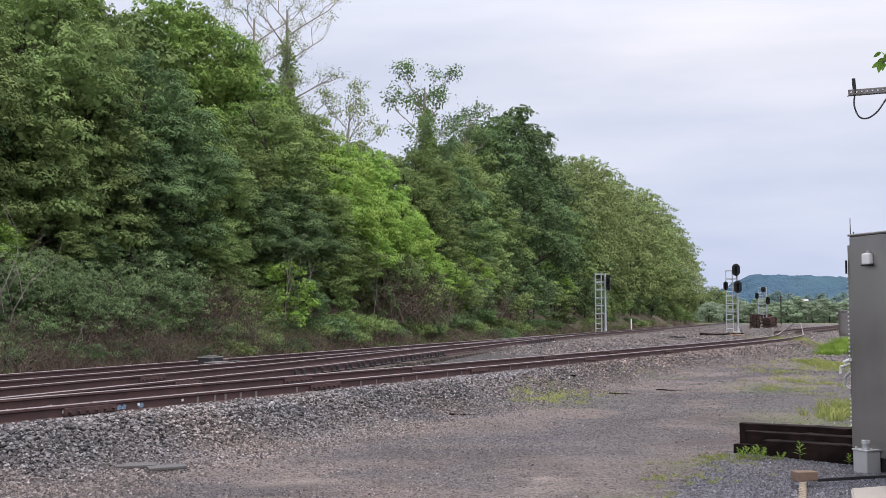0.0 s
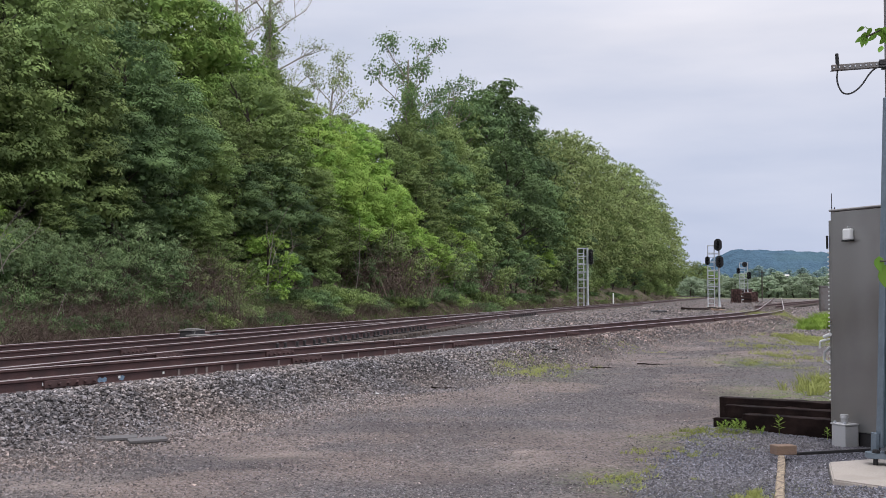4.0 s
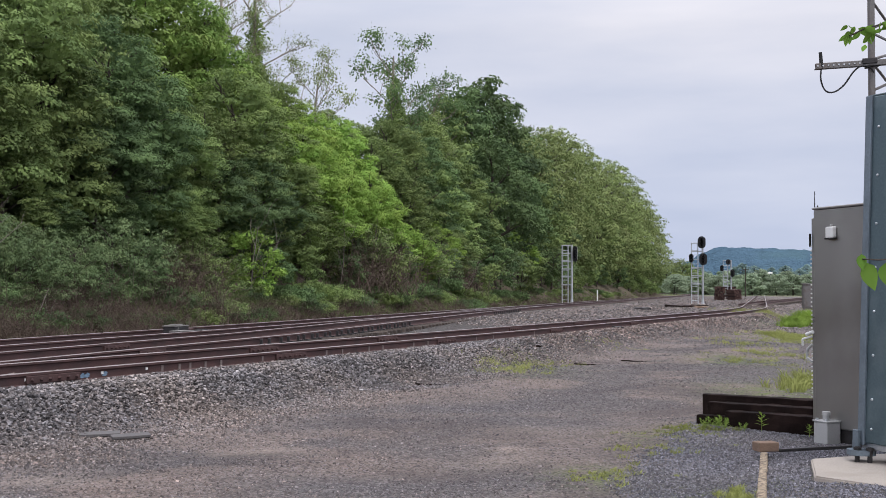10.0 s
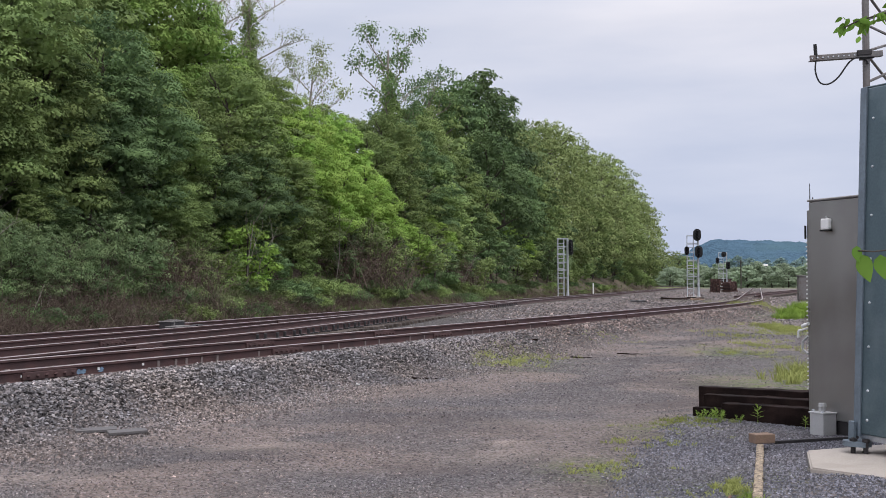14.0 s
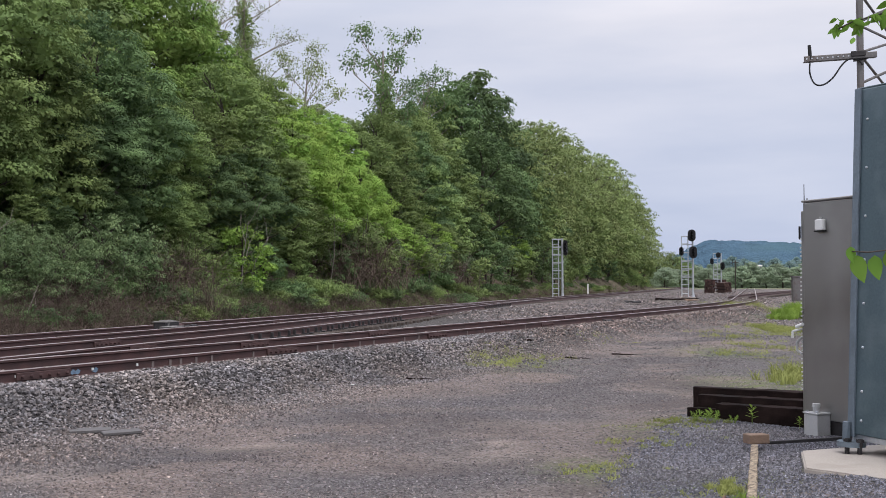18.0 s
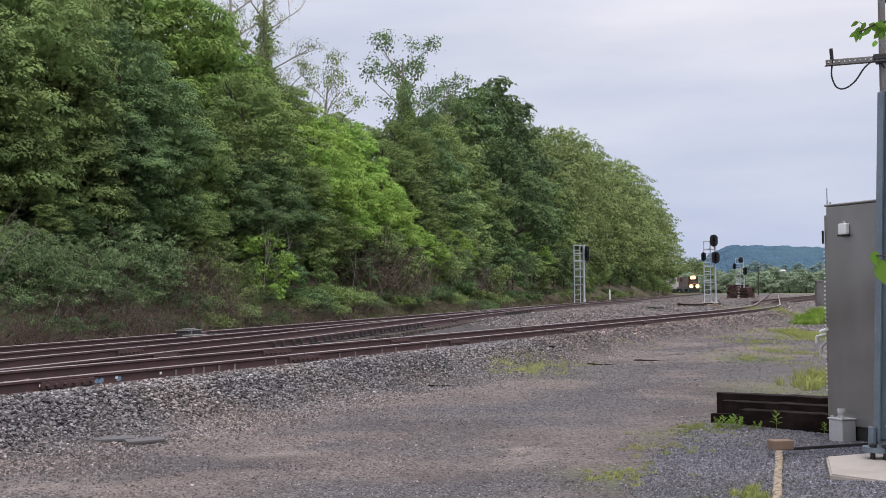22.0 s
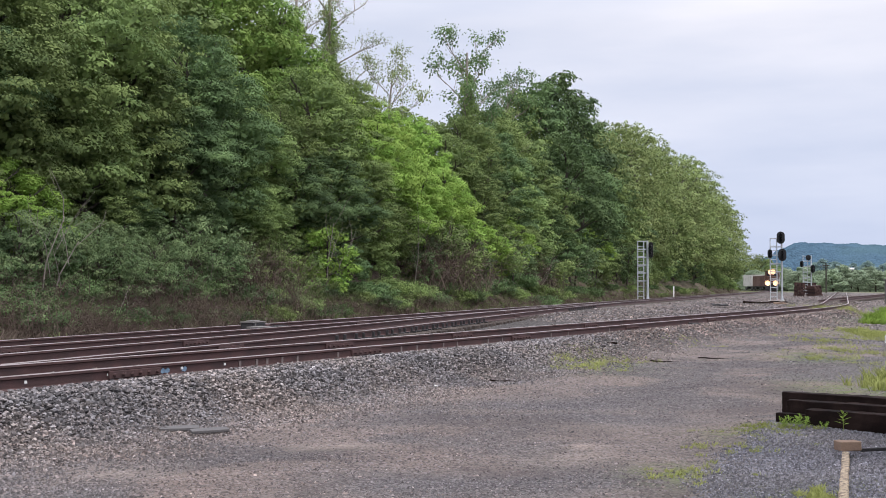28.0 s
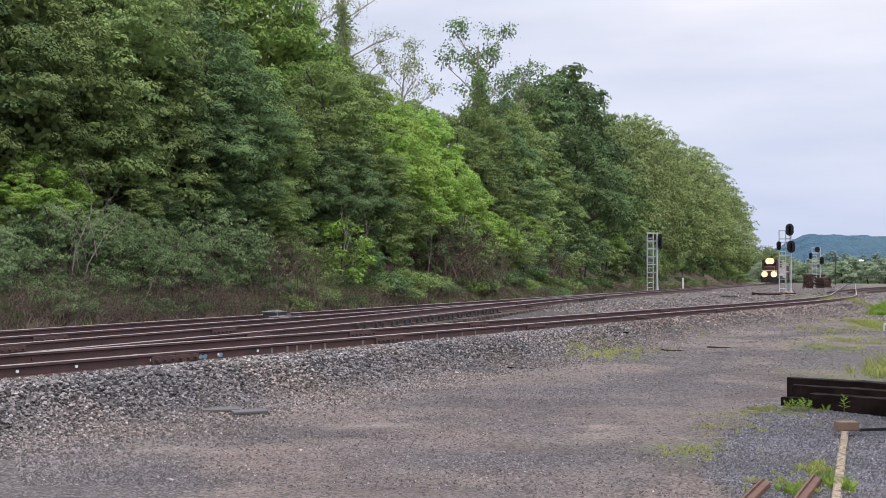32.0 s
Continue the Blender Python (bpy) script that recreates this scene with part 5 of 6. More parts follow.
def weed(x, y, tall, seed, label, stems):
    """A small broad-leaved weed: upright stems with lance-shaped leaves in whorls."""
    rng = np.random.default_rng(seed)
    ob = thing("weed", pose(x, y, height(x, y)), label, "weed", "weeds by the timber stack")
    quads = []
    for k in range(stems):
        bm = bmesh.new()
        a = k * 2.1 + rng.random()
        lean = 0.0 if stems == 1 else 0.45
        tip = Vector((math.cos(a) * lean * tall, math.sin(a) * lean * tall, tall * (0.62 + 0.2 * rng.random())))
        tube(bm, (0, 0, -0.02), tip, 0.004, 0.002, 5)
        part("stem", bm, TALL_GREEN, ob)
        for j, u in enumerate(np.linspace(0.35, 1.0, 13)):
            c = np.array(tip) * u
            b = j * 2.4 + rng.random() * 0.4
            rise = 0.25 + 0.9 * u ** 2
            d = np.array([math.cos(b), math.sin(b), rise])
            d *= tall * (0.42 - 0.12 * u) / np.linalg.norm(d)
            s = np.array([-math.sin(b), math.cos(b), 0.0]) * tall * 0.055
            drop = np.array([0, 0, -0.05 * tall])
            quads.append(np.array([c, c + d * 0.45 + s, c + d + drop, c + d * 0.45 - s]))
    crown = new("foliage", cloud_mesh("foliage", np.array(quads), TALL_GREEN))
    crown.parent = ob


for k, (x, y, h) in enumerate([(2.90, 12.75, 0.18), (2.98, 12.7, 0.15), (3.40, 12.72, 0.26), (3.83, 12.42, 0.18), (2.80, 12.85, 0.13), (3.2, 12.72, 0.10)]):
    weed(x, y, h, 40 + k, "small leafy green weed growing by dark timbers", 1 if k in (2, 3) else 4)

# ---------------------------------------------------------------- timber stack, kerb, plates
TIMBER_TURN = math.degrees(math.atan2(-0.56, 0.83))
stack_at = pose(3.06, 13.1, 0.03, 0, 0, TIMBER_TURN)


def timber(m, ln, w, h, label):
    ob = thing("timber", m, label, "timber beam", "stacked timbers")
    bm = bmesh.new()
    box(bm, 0, 0, 0, ln, w, h, 0.008)
    bmesh.ops.subdivide_edges(bm, edges=[e for e in bm.edges if e.calc_length() > 0.1], cuts=14, use_grid_fill=True)
    for v in bm.verts:
        v.co += Vector((0, noise.noise(v.co * 11 + Vector((ln * 9, 0, 0))), noise.noise(v.co * 13 + Vector((0, h * 50, 0))))) * 0.009
    part("beam", bm, TIMBER, ob)
    bm = bmesh.new()
    box(bm, -0.004, 0.02, 0.02, 0.003, w - 0.02, h - 0.02, 0.002)
    part("end_plate", bm, DARK_STEEL, ob)


timber(stack_at @ pose(0.03, 0, 0), 1.25, 0.2, 0.21, "dark creosoted timber beam lying on the gravel")
timber(stack_at @ pose(-0.27, 0.23, 0.0), 1.5, 0.2, 0.278, "dark creosoted timber beam in a stack")
timber(stack_at @ pose(-0.42, 0.46, 0.0), 1.66, 0.2, 0.345, "dark creosoted timber beam at the back of a stack")
timber(stack_at @ pose(-0.36, 0.12, 0.0), 0.34, 0.1, 0.14, "short dark timber offcut beside the stack")

kerb = thing("concrete_kerb", pose(2.86, 10.62, 0.0, 0, 0, math.degrees(math.atan2(-2.4, -0.67))), "weathered concrete kerb with exposed pebbles", "kerb")
bm = bmesh.new()
box(bm, 0, -0.032, -0.1, 4.2, 0.032, 0.125, 0.012)
bmesh.ops.subdivide_edges(bm, edges=[e for e in bm.edges if e.calc_length() > 1], cuts=60)
for v in bm.verts:
    v.co += Vector((0, noise.noise(v.co * 9) * 0.012, noise.noise(v.co * 7 + Vector((5, 0, 0))) * 0.012))
part("kerb_body", bm, AGGREGATE, kerb)
block = thing("wood_block", pose(2.80, 10.68, 0.125, 0, 0, 14), "weathered brown wood block lying on the kerb", "wood block")
bm = bmesh.new()
box(bm, 0, -0.07, 0, 0.20, 0.07, 0.085, 0.008)
part("block", bm, OLD_WOOD, block)
skid = thing("ground_rail", pose(3.0, 10.72, 0.14, 0, 0, 20), "thin dark steel bar lying on the gravel", "steel bar")
bm = bmesh.new()
box(bm, 0.02, -0.014, -0.03, 0.95, 0.014, 0.0, 0.005)
part("bar", bm, DARK_STEEL, skid)
for x, y in ((1.60, 8.0), (1.97, 8.0)):
    ob = thing("rusty_bar", pose(x, y, height(x, y) + 0.0, 0, 0, -110), "rusty steel channel half sunk in grass", "steel bar", "rusty bars")
    bm = bmesh.new()
    box(bm, 0, -0.032, -0.04, 2.2, 0.032, 0.05, 0.008)
    box(bm, 0, -0.032, 0.05, 2.2, -0.018, 0.07)
    part("channel", bm, RUST, ob)
for k, (x, y, w, d, a) in enumerate([(-3.75, 12.35, 0.42, 0.22, 14), (-3.35, 12.25, 0.4, 0.2, 28)]):
    ob = thing("flat_plate", pose(x, y, height(x, y) + 0.03, 1.5, -1, a), "flat grey steel plate lying on the ballast", "steel plate", "plates on the ballast")
    bm = bmesh.new()
    box(bm, -w / 2, -d / 2, -0.012, w / 2, d / 2, 0.016, 0.004)
    for v in bm.verts:
        v.co.x += 0.05 * math.sin(v.co.y * 30 + k)
    part("plate", bm, SLATE, ob)


def debris(x, y, ln, turn, mat, name, label, thick=0.05, tilt=3):
    ob = thing(name, pose(x, y, height(x, y) + thick * 0.5, 0, tilt, turn), label, "debris", "bits lying in the yard")
    bm = bmesh.new()
    box(bm, -ln / 2, -thick, -thick * 0.7, ln / 2, thick, thick * 0.6, thick * 0.2)
    bmesh.ops.subdivide_edges(bm, edges=[e for e in bm.edges if e.calc_length() > ln * 0.6], cuts=4)
    for v in bm.verts:
        v.co += Vector((0, noise.noise(v.co * 5 + Vector((x, y, 0))) * thick, noise.noise(v.co * 6) * thick * 0.6))
    part("piece", bm, mat, ob)


debris(-1.35, 17.9, 0.24, 65, WHITE_PAINT, "white_stick", "short bleached white stick on the ballast", 0.012, 10)
debris(8.9, 45, 0.75, 0, DARK_STEEL, "dark_scrap", "dark lump of scrap lying in the yard", 0.07)
debris(5.1, 35.5, 0.35, 10, DARK_STEEL, "dark_scrap", "dark lump of scrap lying in the yard", 0.08)
debris(1.25, 27.0, 0.9, -25, TIMBER, "broken_branch", "broken dark branch lying by the ballast", 0.03)
debris(1.9, 26.5, 0.4, 35, TIMBER, "broken_branch", "broken dark branch lying by the ballast", 0.03)
debris(2.9, 24.5, 0.6, -5, TIMBER, "broken_branch", "thin dark stick lying on the dirt", 0.02)
debris(4.2, 26.0, 0.8, 5, TIMBER, "broken_branch", "thin dark stick lying on the dirt", 0.02)
debris(-0.35, 19.2, 0.5, 12, TIMBER, "broken_branch", "thin dark stick lying on the dirt", 0.02)
debris(18.6, 92, 3.2, -8, TIMBER, "old_tie", "old dark railway tie lying between the tracks", 0.12, 2)
debris(20.8, 97, 1.6, 20, TIMBER, "old_tie", "old dark railway tie lying between the tracks", 0.12, 2)
debris(19.0, 88, 1.0, 8, OLD_WOOD, "old_tie", "pale broken timber lying between the tracks", 0.12, 2)
debris(12.9, 78, 1.1, -10, DARK_STEEL, "dark_scrap", "dark scrap metal lying between the tracks", 0.14)

# ---------------------------------------------------------------- signals


def spot(slope, y):
    return slope * y, y


def ladder_signal(name, x, y, tall, heads, label, width=1.0, turn=0.0):
    """A galvanised signal mast with its ladder, stand-off brackets and black signal heads (side, height, width, tall)."""
    ob = thing(name, pose(x, y, height(x, y), 0, 0, turn), label, "railway signal", "signals by the line")
    bm = bmesh.new()
    tube(bm, (width / 2, 0, 0), (width / 2, 0, tall), 0.10, 0.085, 10)
    tube(bm, (width / 2, 0, 0), (width / 2, 0, 0.5), 0.17, 0.11, 10)
    part("mast", bm, GALV, ob)
    for u in (-width / 2, 0.08):
        bm = bmesh.new()
        box(bm, u - 0.045, 0.25, 0, u + 0.045, 0.31, tall, 0.006)
        part("ladder_rail", bm, GALV, ob)
    for k in range(1, int(tall / 0.42)):
        bm = bmesh.new()
        tube(bm, (-width / 2, 0.28, k * 0.42), (0.08, 0.28, k * 0.42), 0.026, 0.026, 6)
        part("rung", bm, GALV, ob)
    for z in np.linspace(0.34, 1.0, 6) * (tall - 0.06):
        bm = bmesh.new()
        box(bm, -width / 2 - 0.04, 0.18, z - 0.05, width / 2 + 0.04, 0.245, z + 0.05, 0.006)
        part("bracket", bm, GALV, ob)
    bm = bmesh.new()
    box(bm, -width / 2 - 0.2, -0.35, -0.3, width / 2 + 0.25, 0.6, 0.1, 0.02)
    part("foundation", bm, CONCRETE, ob)
    for u, z, w, h in heads:
        bm = bmesh.new()
        bmesh.ops.create_cone(bm, cap_ends=True, segments=28, radius1=w / 2, radius2=w / 2, depth=0.05, matrix=pose(u, -0.18, z, 90))
        for v in bm.verts:
            v.co.z += (h - w) / 2 * (1 if v.co.z > z else -1)
        head = part("signal_head", bm, SIGNAL_BLACK, ob)
        bm = bmesh.new()
        bmesh.ops.create_cone(bm, cap_ends=False, segments=28, radius1=w / 2 + 0.03, radius2=w / 2 + 0.03, depth=0.07, matrix=pose(u, -0.18, z, 90))
        for v in bm.verts:
            v.co.z += (h - w) / 2 * (1 if v.co.z > z else -1)
        part("rim", bm, GREY_PAINT, head)
        for q in ((-1, 0, 1) if h > w * 1.3 else (0,)):
            bm = bmesh.new()
            bmesh.ops.create_cone(bm, cap_ends=False, segments=14, radius1=0.13, radius2=0.11, depth=0.28, matrix=pose(u, -0.34, z + q * 0.28, 90))
            part("visor", bm, SIGNAL_BLACK, head)
        bm = bmesh.new()
        box(bm, u - 0.15, -0.15, z - h * 0.32, u + 0.15, 0.1, z + h * 0.32, 0.02)
        part("lamp_case", bm, SIGNAL_BLACK, head)
    return ob


sx, sy = spot(px(1218), 106)
ladder_signal("main_signal", sx, sy, 5.75, [(0.42, 5.75, 0.72, 1.1), (-0.52, 4.3, 0.42, 0.8), (0.55, 4.2, 0.72, 1.1)],
              "silver ladder signal mast with three black heads beside the yard track", 1.0, -12)
sx, sy = spot(px(1271), 168)
ladder_signal("distant_signal", sx, sy, 5.8, [(0.15, 5.5, 0.7, 0.8), (-0.75, 4.6, 0.5, 0.9), (0.75, 3.9, 0.6, 1.1)], "smaller silver ladder signal mast with three dark heads", 1.1, -12)
sx, sy = spot(px(988), 98)
ladder_signal("near_signal", sx, sy, 5.1, [(0.72, 4.3, 0.36, 1.3)], "silver ladder signal mast with a black head beside the wooded bank", 0.85, -12)

# grey relay case standing further along the yard
rx_, ry_ = spot(px(1417), 78)
relay = thing("relay_case", pose(rx_, ry_, height(rx_, ry_), 0, 0, -8), "weathered grey relay case standing beside the branch track", "relay case")
for name, b, mat in (("case_body", (-0.5, -0.4, 0.25, 0.5, 0.4, 1.85), GALV_DARK), ("case_roof", (-0.56, -0.46, 1.85, 0.56, 0.46, 1.93), GALV_DARK), ("case_base", (-0.45, -0.36, -0.1, 0.45, 0.36, 0.25), CONCRETE),
                     ("case_door", (-0.42, -0.425, 0.35, 0.42, -0.4, 1.75), GALV_DARK)):
    bm = bmesh.new()
    box(bm, *b, 0.01)
    part(name, bm, mat, relay)
bm = bmesh.new()
tube(bm, (0.35, 0, 1.9), (0.35, 0, 2.75), 0.03, 0.03, 8)
part("vent_pipe", bm, GALV, relay)

# white marker post by the bank
mx, my = spot(px(1042), 112)
post = thing("marker_post", pose(mx, my, height(mx, my)), "thin white marker post at the foot of the bank", "marker post")
bm = bmesh.new()
box(bm, -0.06, -0.04, -0.2, 0.06, 0.04, 1.25, 0.01)
part("stake", bm, WHITE_PAINT, post)

# stacks of old ties beyond the signals


def tie_stack(x, y, rows, cols, turn, lean):
    ob = thing("tie_stack", pose(x, y, height(x, y), 0, lean, turn), "leaning stack of old rust-brown railway ties", "tie stack", "stacks of old ties")
    bm = bmesh.new()
    box(bm, -0.125, -1.2, 0, 0.125, 1.2, 0.21, 0.015)
    me = bpy.data.meshes.new("tie")
    bm.to_mesh(me)
    bm.free()
    me.materials.append(OLD_TIE)
    for r in range(rows):
        for c in range(cols):
            o = new("tie", me)
            o.parent = ob
            o.matrix_basis = pose((c - (cols - 1) / 2) * 0.28 + random.uniform(-0.03, 0.03), random.uniform(-0.1, 0.1), r * 0.215, 0, 0, random.uniform(-3, 3))


tie_stack(px(1257) * 163, 163, 9, 5, -10, 2)
tie_stack(px(1284) * 166, 166, 7, 4, 12, -6)
tie_stack(px(1277) * 170, 170, 9, 3, 5, 0)

# ---------------------------------------------------------------- cabinets, mast and pad
CAB_TURN = math.degrees(math.atan2(-0.92, 0.38))
cab = thing("signal_cabinet", pose(3.79, 12.1, 0.14, 0, 0, CAB_TURN), "tall brushed aluminium signal cabinet on gravel", "cabinet")


def cab_part(name, boxes, mat, parent=cab, label="", bevel=0.006):
    bm = bmesh.new()
    for b in boxes:
        box(bm, *b, bevel)
    return part(name, bm, mat, parent, label)


# local x runs along the visible side towards the camera, y into the cabinet
cab_part("body", [(0, 0, 0.06, 1.15, 0.75, 2.305)], STEEL, bevel=0.012)
cab_part("roof", [(-0.014, -0.014, 2.305, 1.164, 0.764, 2.33)], STEEL, bevel=0.01)
cab_part("plinth", [(0.02, 0.02, -0.2, 1.13, 0.73, 0.06)], DARK_STEEL)
vent = cab_part("vent_cover", [(0.235, -0.05, 2.0, 0.355, 0.0, 2.115)], WHITE_PAINT, label="small white vent cover", bevel=0.012)
cab_part("vent_eye", [(0.285, -0.03, 2.115, 0.305, 0.0, 2.14)], GREY_PAINT, vent, bevel=0.004)
cab_part("vent_lip", [(0.23, -0.055, 1.985, 0.36, 0.0, 2.0)], BLACK_RUBBER, vent, bevel=0.002)
hinge = cab_part("door", [(-0.055, 0.02, 0.12, -0.008, 0.72, 2.22)], STEEL)
for z in np.arange(0.35, 1.95, 0.045):
    bm = bmesh.new()
    bmesh.ops.create_cone(bm, cap_ends=True, segments=6, radius1=0.008, radius2=0.008, depth=0.014, matrix=pose(-0.056, 0.016, z, 90))
    part("rivet", bm, WHITE_PAINT, hinge)
cab_part("lock_bar", [(-0.068, -0.004, 1.92, -0.056, 0.02, 2.06)], BLACK_RUBBER, hinge, bevel=0.004)
bm = bmesh.new()
pipe(bm, [(-0.06, 0.02, 0.98), (-0.16, -0.02, 0.95), (-0.16, -0.02, 0.88)], 0.012)
tube(bm, (-0.12, 0.0, 1.0), (-0.02, 0.0, 1.03), 0.02, 0.02, 8)
part("door_handle", bm, WHITE_PAINT, hinge)
bm = bmesh.new()
pipe(bm, [(-0.02, -0.01, 0.9), (-0.08, -0.03, 0.84), (-0.08, -0.03, 0.76), (-0.02, -0.01, 0.72)], 0.014)
part("cable_loop", bm, GREY_PAINT, cab)
bm = bmesh.new()
tube(bm, (0.0, 0.02, 2.0), (0.0, 0.02, 2.50), 0.008, 0.004, 6)
part("antenna", bm, DARK_STEEL, cab)
bm = bmesh.new()
tube(bm, (-0.05, 0.1, 2.1), (-0.05, 0.1, 2.36), 0.008, 0.006, 6)
part("antenna", bm, DARK_STEEL, cab)
jb = cab_part("junction_box", [(0.18, -0.17, -0.16, 0.385, 0.0, 0.13)], GREY_PAINT, bevel=0.01)
cab_part("box_lid", [(0.172, -0.178, 0.13, 0.393, 0.0, 0.145)], GREY_PAINT, jb, bevel=0.004)
for x in (0.21, 0.355):
    bm = bmesh.new()
    tube(bm, (x, -0.15, 0.145), (x, -0.15, 0.165), 0.016, 0.016, 6)
    part("bolt", bm, GALV, jb)
bm = bmesh.new()
tube(bm, (0.29, -0.1, 0.13), (0.29, -0.1, 0.2), 0.036, 0.036, 14)
tube(bm, (0.29, -0.1, 0.2), (0.29, -0.1, 0.235), 0.046, 0.04, 14)
part("conduit_hub", bm, GREY_PAINT, jb)

pad = thing("concrete_pad", Matrix(), "pale poured concrete pad with a cut corner", "concrete pad")
bm = bmesh.new()
ring = [(3.0, 9.7), (2.75, 8.8), (3.5, 7.9), (5.3, 8.8), (5.0, 10.6)]
lo, hi = [bm.verts.new((x, y, 0.0)) for x, y in ring], [bm.verts.new((x, y, 0.2)) for x, y in ring]
bm.faces.new(hi)
bm.faces.new(lo[::-1])
for i in range(5):
    bm.faces.new((lo[i], lo[(i + 1) % 5], hi[(i + 1) % 5], hi[i]))
bmesh.ops.bevel(bm, geom=[e for e in bm.edges], offset=0.012, segments=2, affect="EDGES")
part("slab", bm, CONCRETE, pad)

bung = thing("equipment_bungalow", pose(3.375, 9.6, 0.355, 0, 2.0, 0) @ pose(0, 0, 0, 0, 0, CAB_TURN), "blue-grey galvanised equipment housing on steel feet", "equipment housing")
# local x towards the camera along the visible wall, y into the housing
cab_part("wall_panel", [(0.04, 0.0, 0.0, 2.0, 1.6, 2.86)], BUNGALOW, bung, bevel=0.01)
cab_part("corner_post", [(-0.02, -0.012, -0.02, 0.045, 0.07, 2.87)], POST, bung, bevel=0.008)
cab_part("corner_flange", [(0.045, -0.02, -0.02, 0.062, -0.0005, 2.87)], POST, bung, bevel=0.003)
cab_part("roof_sheet", [(0.0, 0.002, 2.861, 2.02, 1.62, 2.875)], BUNGALOW, bung, bevel=0.006)
cab_part("sill_beam", [(0.0, 0.03, -0.05, 2.0, 1.6, -0.001)], GALV, bung, bevel=0.006)
for z in (0.12, 0.36, 0.72, 1.08, 1.44, 1.80, 2.2, 2.6):
    bm = bmesh.new()
    bmesh.ops.create_uvsphere(bm, u_segments=8, v_segments=5, radius=0.012, matrix=pose(0.13, -0.002, z))
    part("rivet", bm, GALV, bung)
bm = bmesh.new()
bmesh.ops.create_cone(bm, cap_ends=True, segments=24, radius1=0.115, radius2=0.115, depth=0.04, matrix=pose(0.03, -0.01, -0.08))
foot = part("foot_plate", bm, POST, bung)
cab_part("lug", [(-0.03, -0.055, -0.056, 0.03, -0.018, 0.10)], POST, foot, bevel=0.006)
for dx, dy in ((0.05, -0.07), (0.13, -0.01)):
    bm = bmesh.new()
    tube(bm, (dx, dy, -0.16), (dx, dy, -0.03), 0.02, 0.02, 8)
    tube(bm, (dx, dy, -0.057), (dx, dy, -0.035), 0.034, 0.034, 6)
    part("foot_bolt", bm, DARK_STEEL, foot)

# lattice mast behind the housing with a side arm
MX, MY = 4.015, 11.0
mast = thing("lattice_mast", pose(MX, MY, 0.11, 0, 0, 0), "grey steel lattice mast with rusty leg beside the housing", "lattice mast")
legs = [(0.0, 0.0), (0.62, 0.1), (0.62, 0.78)]
for lx, ly in legs:
    bm = bmesh.new()
    tube(bm, (lx, ly, -0.2), (lx, ly, 7.0), 0.033, 0.033, 10)
    part("mast_leg", bm, GALV_DARK, mast)
z = 0.4
while z < 6.8:
    for i in range(3):
        a, b = legs[i], legs[(i + 1) % 3]
        bm = bmesh.new()
        tube(bm, (*a, z), (*b, z + 0.28), 0.013, 0.013, 6)
        tube(bm, (*b, z + 0.30), (*a, z + 0.56), 0.013, 0.013, 6)
        part("lattice_bar", bm, GALV_DARK, mast)
    z += 0.6
arm_z = 3.62
bm = bmesh.new()
box(bm, -0.555, -0.065, arm_z - 0.02, 0.14, -0.04, arm_z + 0.035, 0.004)
arm = part("side_arm", bm, GALV_DARK, mast)
bm = bmesh.new()
box(bm, -0.555, -0.04, arm_z - 0.02, 0.14, 0.0, arm_z - 0.012, 0.002)
part("arm_web", bm, GALV_DARK, arm)
for u in np.arange(-0.535, -0.1, 0.05):
    bm = bmesh.new()
    bmesh.ops.create_cone(bm, cap_ends=True, segments=8, radius1=0.008, radius2=0.008, depth=0.006, matrix=pose(u, -0.067, arm_z + 0.008, 90))
    part("arm_hole", bm, GALV, arm)
cab_part("clamp", [(-0.11, -0.08, arm_z + 0.0, 0.03, -0.066, arm_z + 0.05), (-0.05, -0.05, arm_z - 0.03, 0.06, 0.06, arm_z + 0.03)], DARK_STEEL, arm, bevel=0.004)
bm = bmesh.new()
tube(bm, (-0.495, -0.05, arm_z + 0.0), (-0.495, -0.05, arm_z + 0.14), 0.018, 0.016, 10)
part("sensor", bm, BLACK_RUBBER, arm)
bm = bmesh.new()
ctrl = [(-0.495, -0.05, 0.0), (-0.515, -0.06, -0.12), (-0.48, -0.06, -0.23), (-0.40, -0.06, -0.25), (-0.30, -0.06, -0.19), (-0.2, -0.06, -0.07), (-0.12, -0.06, -0.02), (-0.03, -0.05, -0.04), (0.0, -0.05, -0.1)]
fine = []
for i in range(len(ctrl) - 1):
    p0, p1, p2, p3 = (Vector(ctrl[max(0, min(len(ctrl) - 1, i + k))]) for k in (-1, 0, 1, 2))
    for u in (0, 0.25, 0.5, 0.75):
        fine.append(0.5 * ((2 * p1) + (p2 - p0) * u + (2 * p0 - 5 * p1 + 4 * p2 - p3) * u * u + (3 * p1 - p0 - 3 * p2 + p3) * u ** 3) + Vector((0, 0, arm_z)))
pipe(bm, fine, 0.008)
part("cable", bm, BLACK_RUBBER, arm)
arm.matrix_basis = pose(0, 0, arm_z + 0.035, 0, -4.0, 0) @ pose(0, 0, -arm_z)

# leafy twigs reaching in from beside the camera
TWIG_LEAF = leaf_material("near_leaves", (0.10, 0.20, 0.03), (0.19, 0.33, 0.06), 0.4, 0.1)


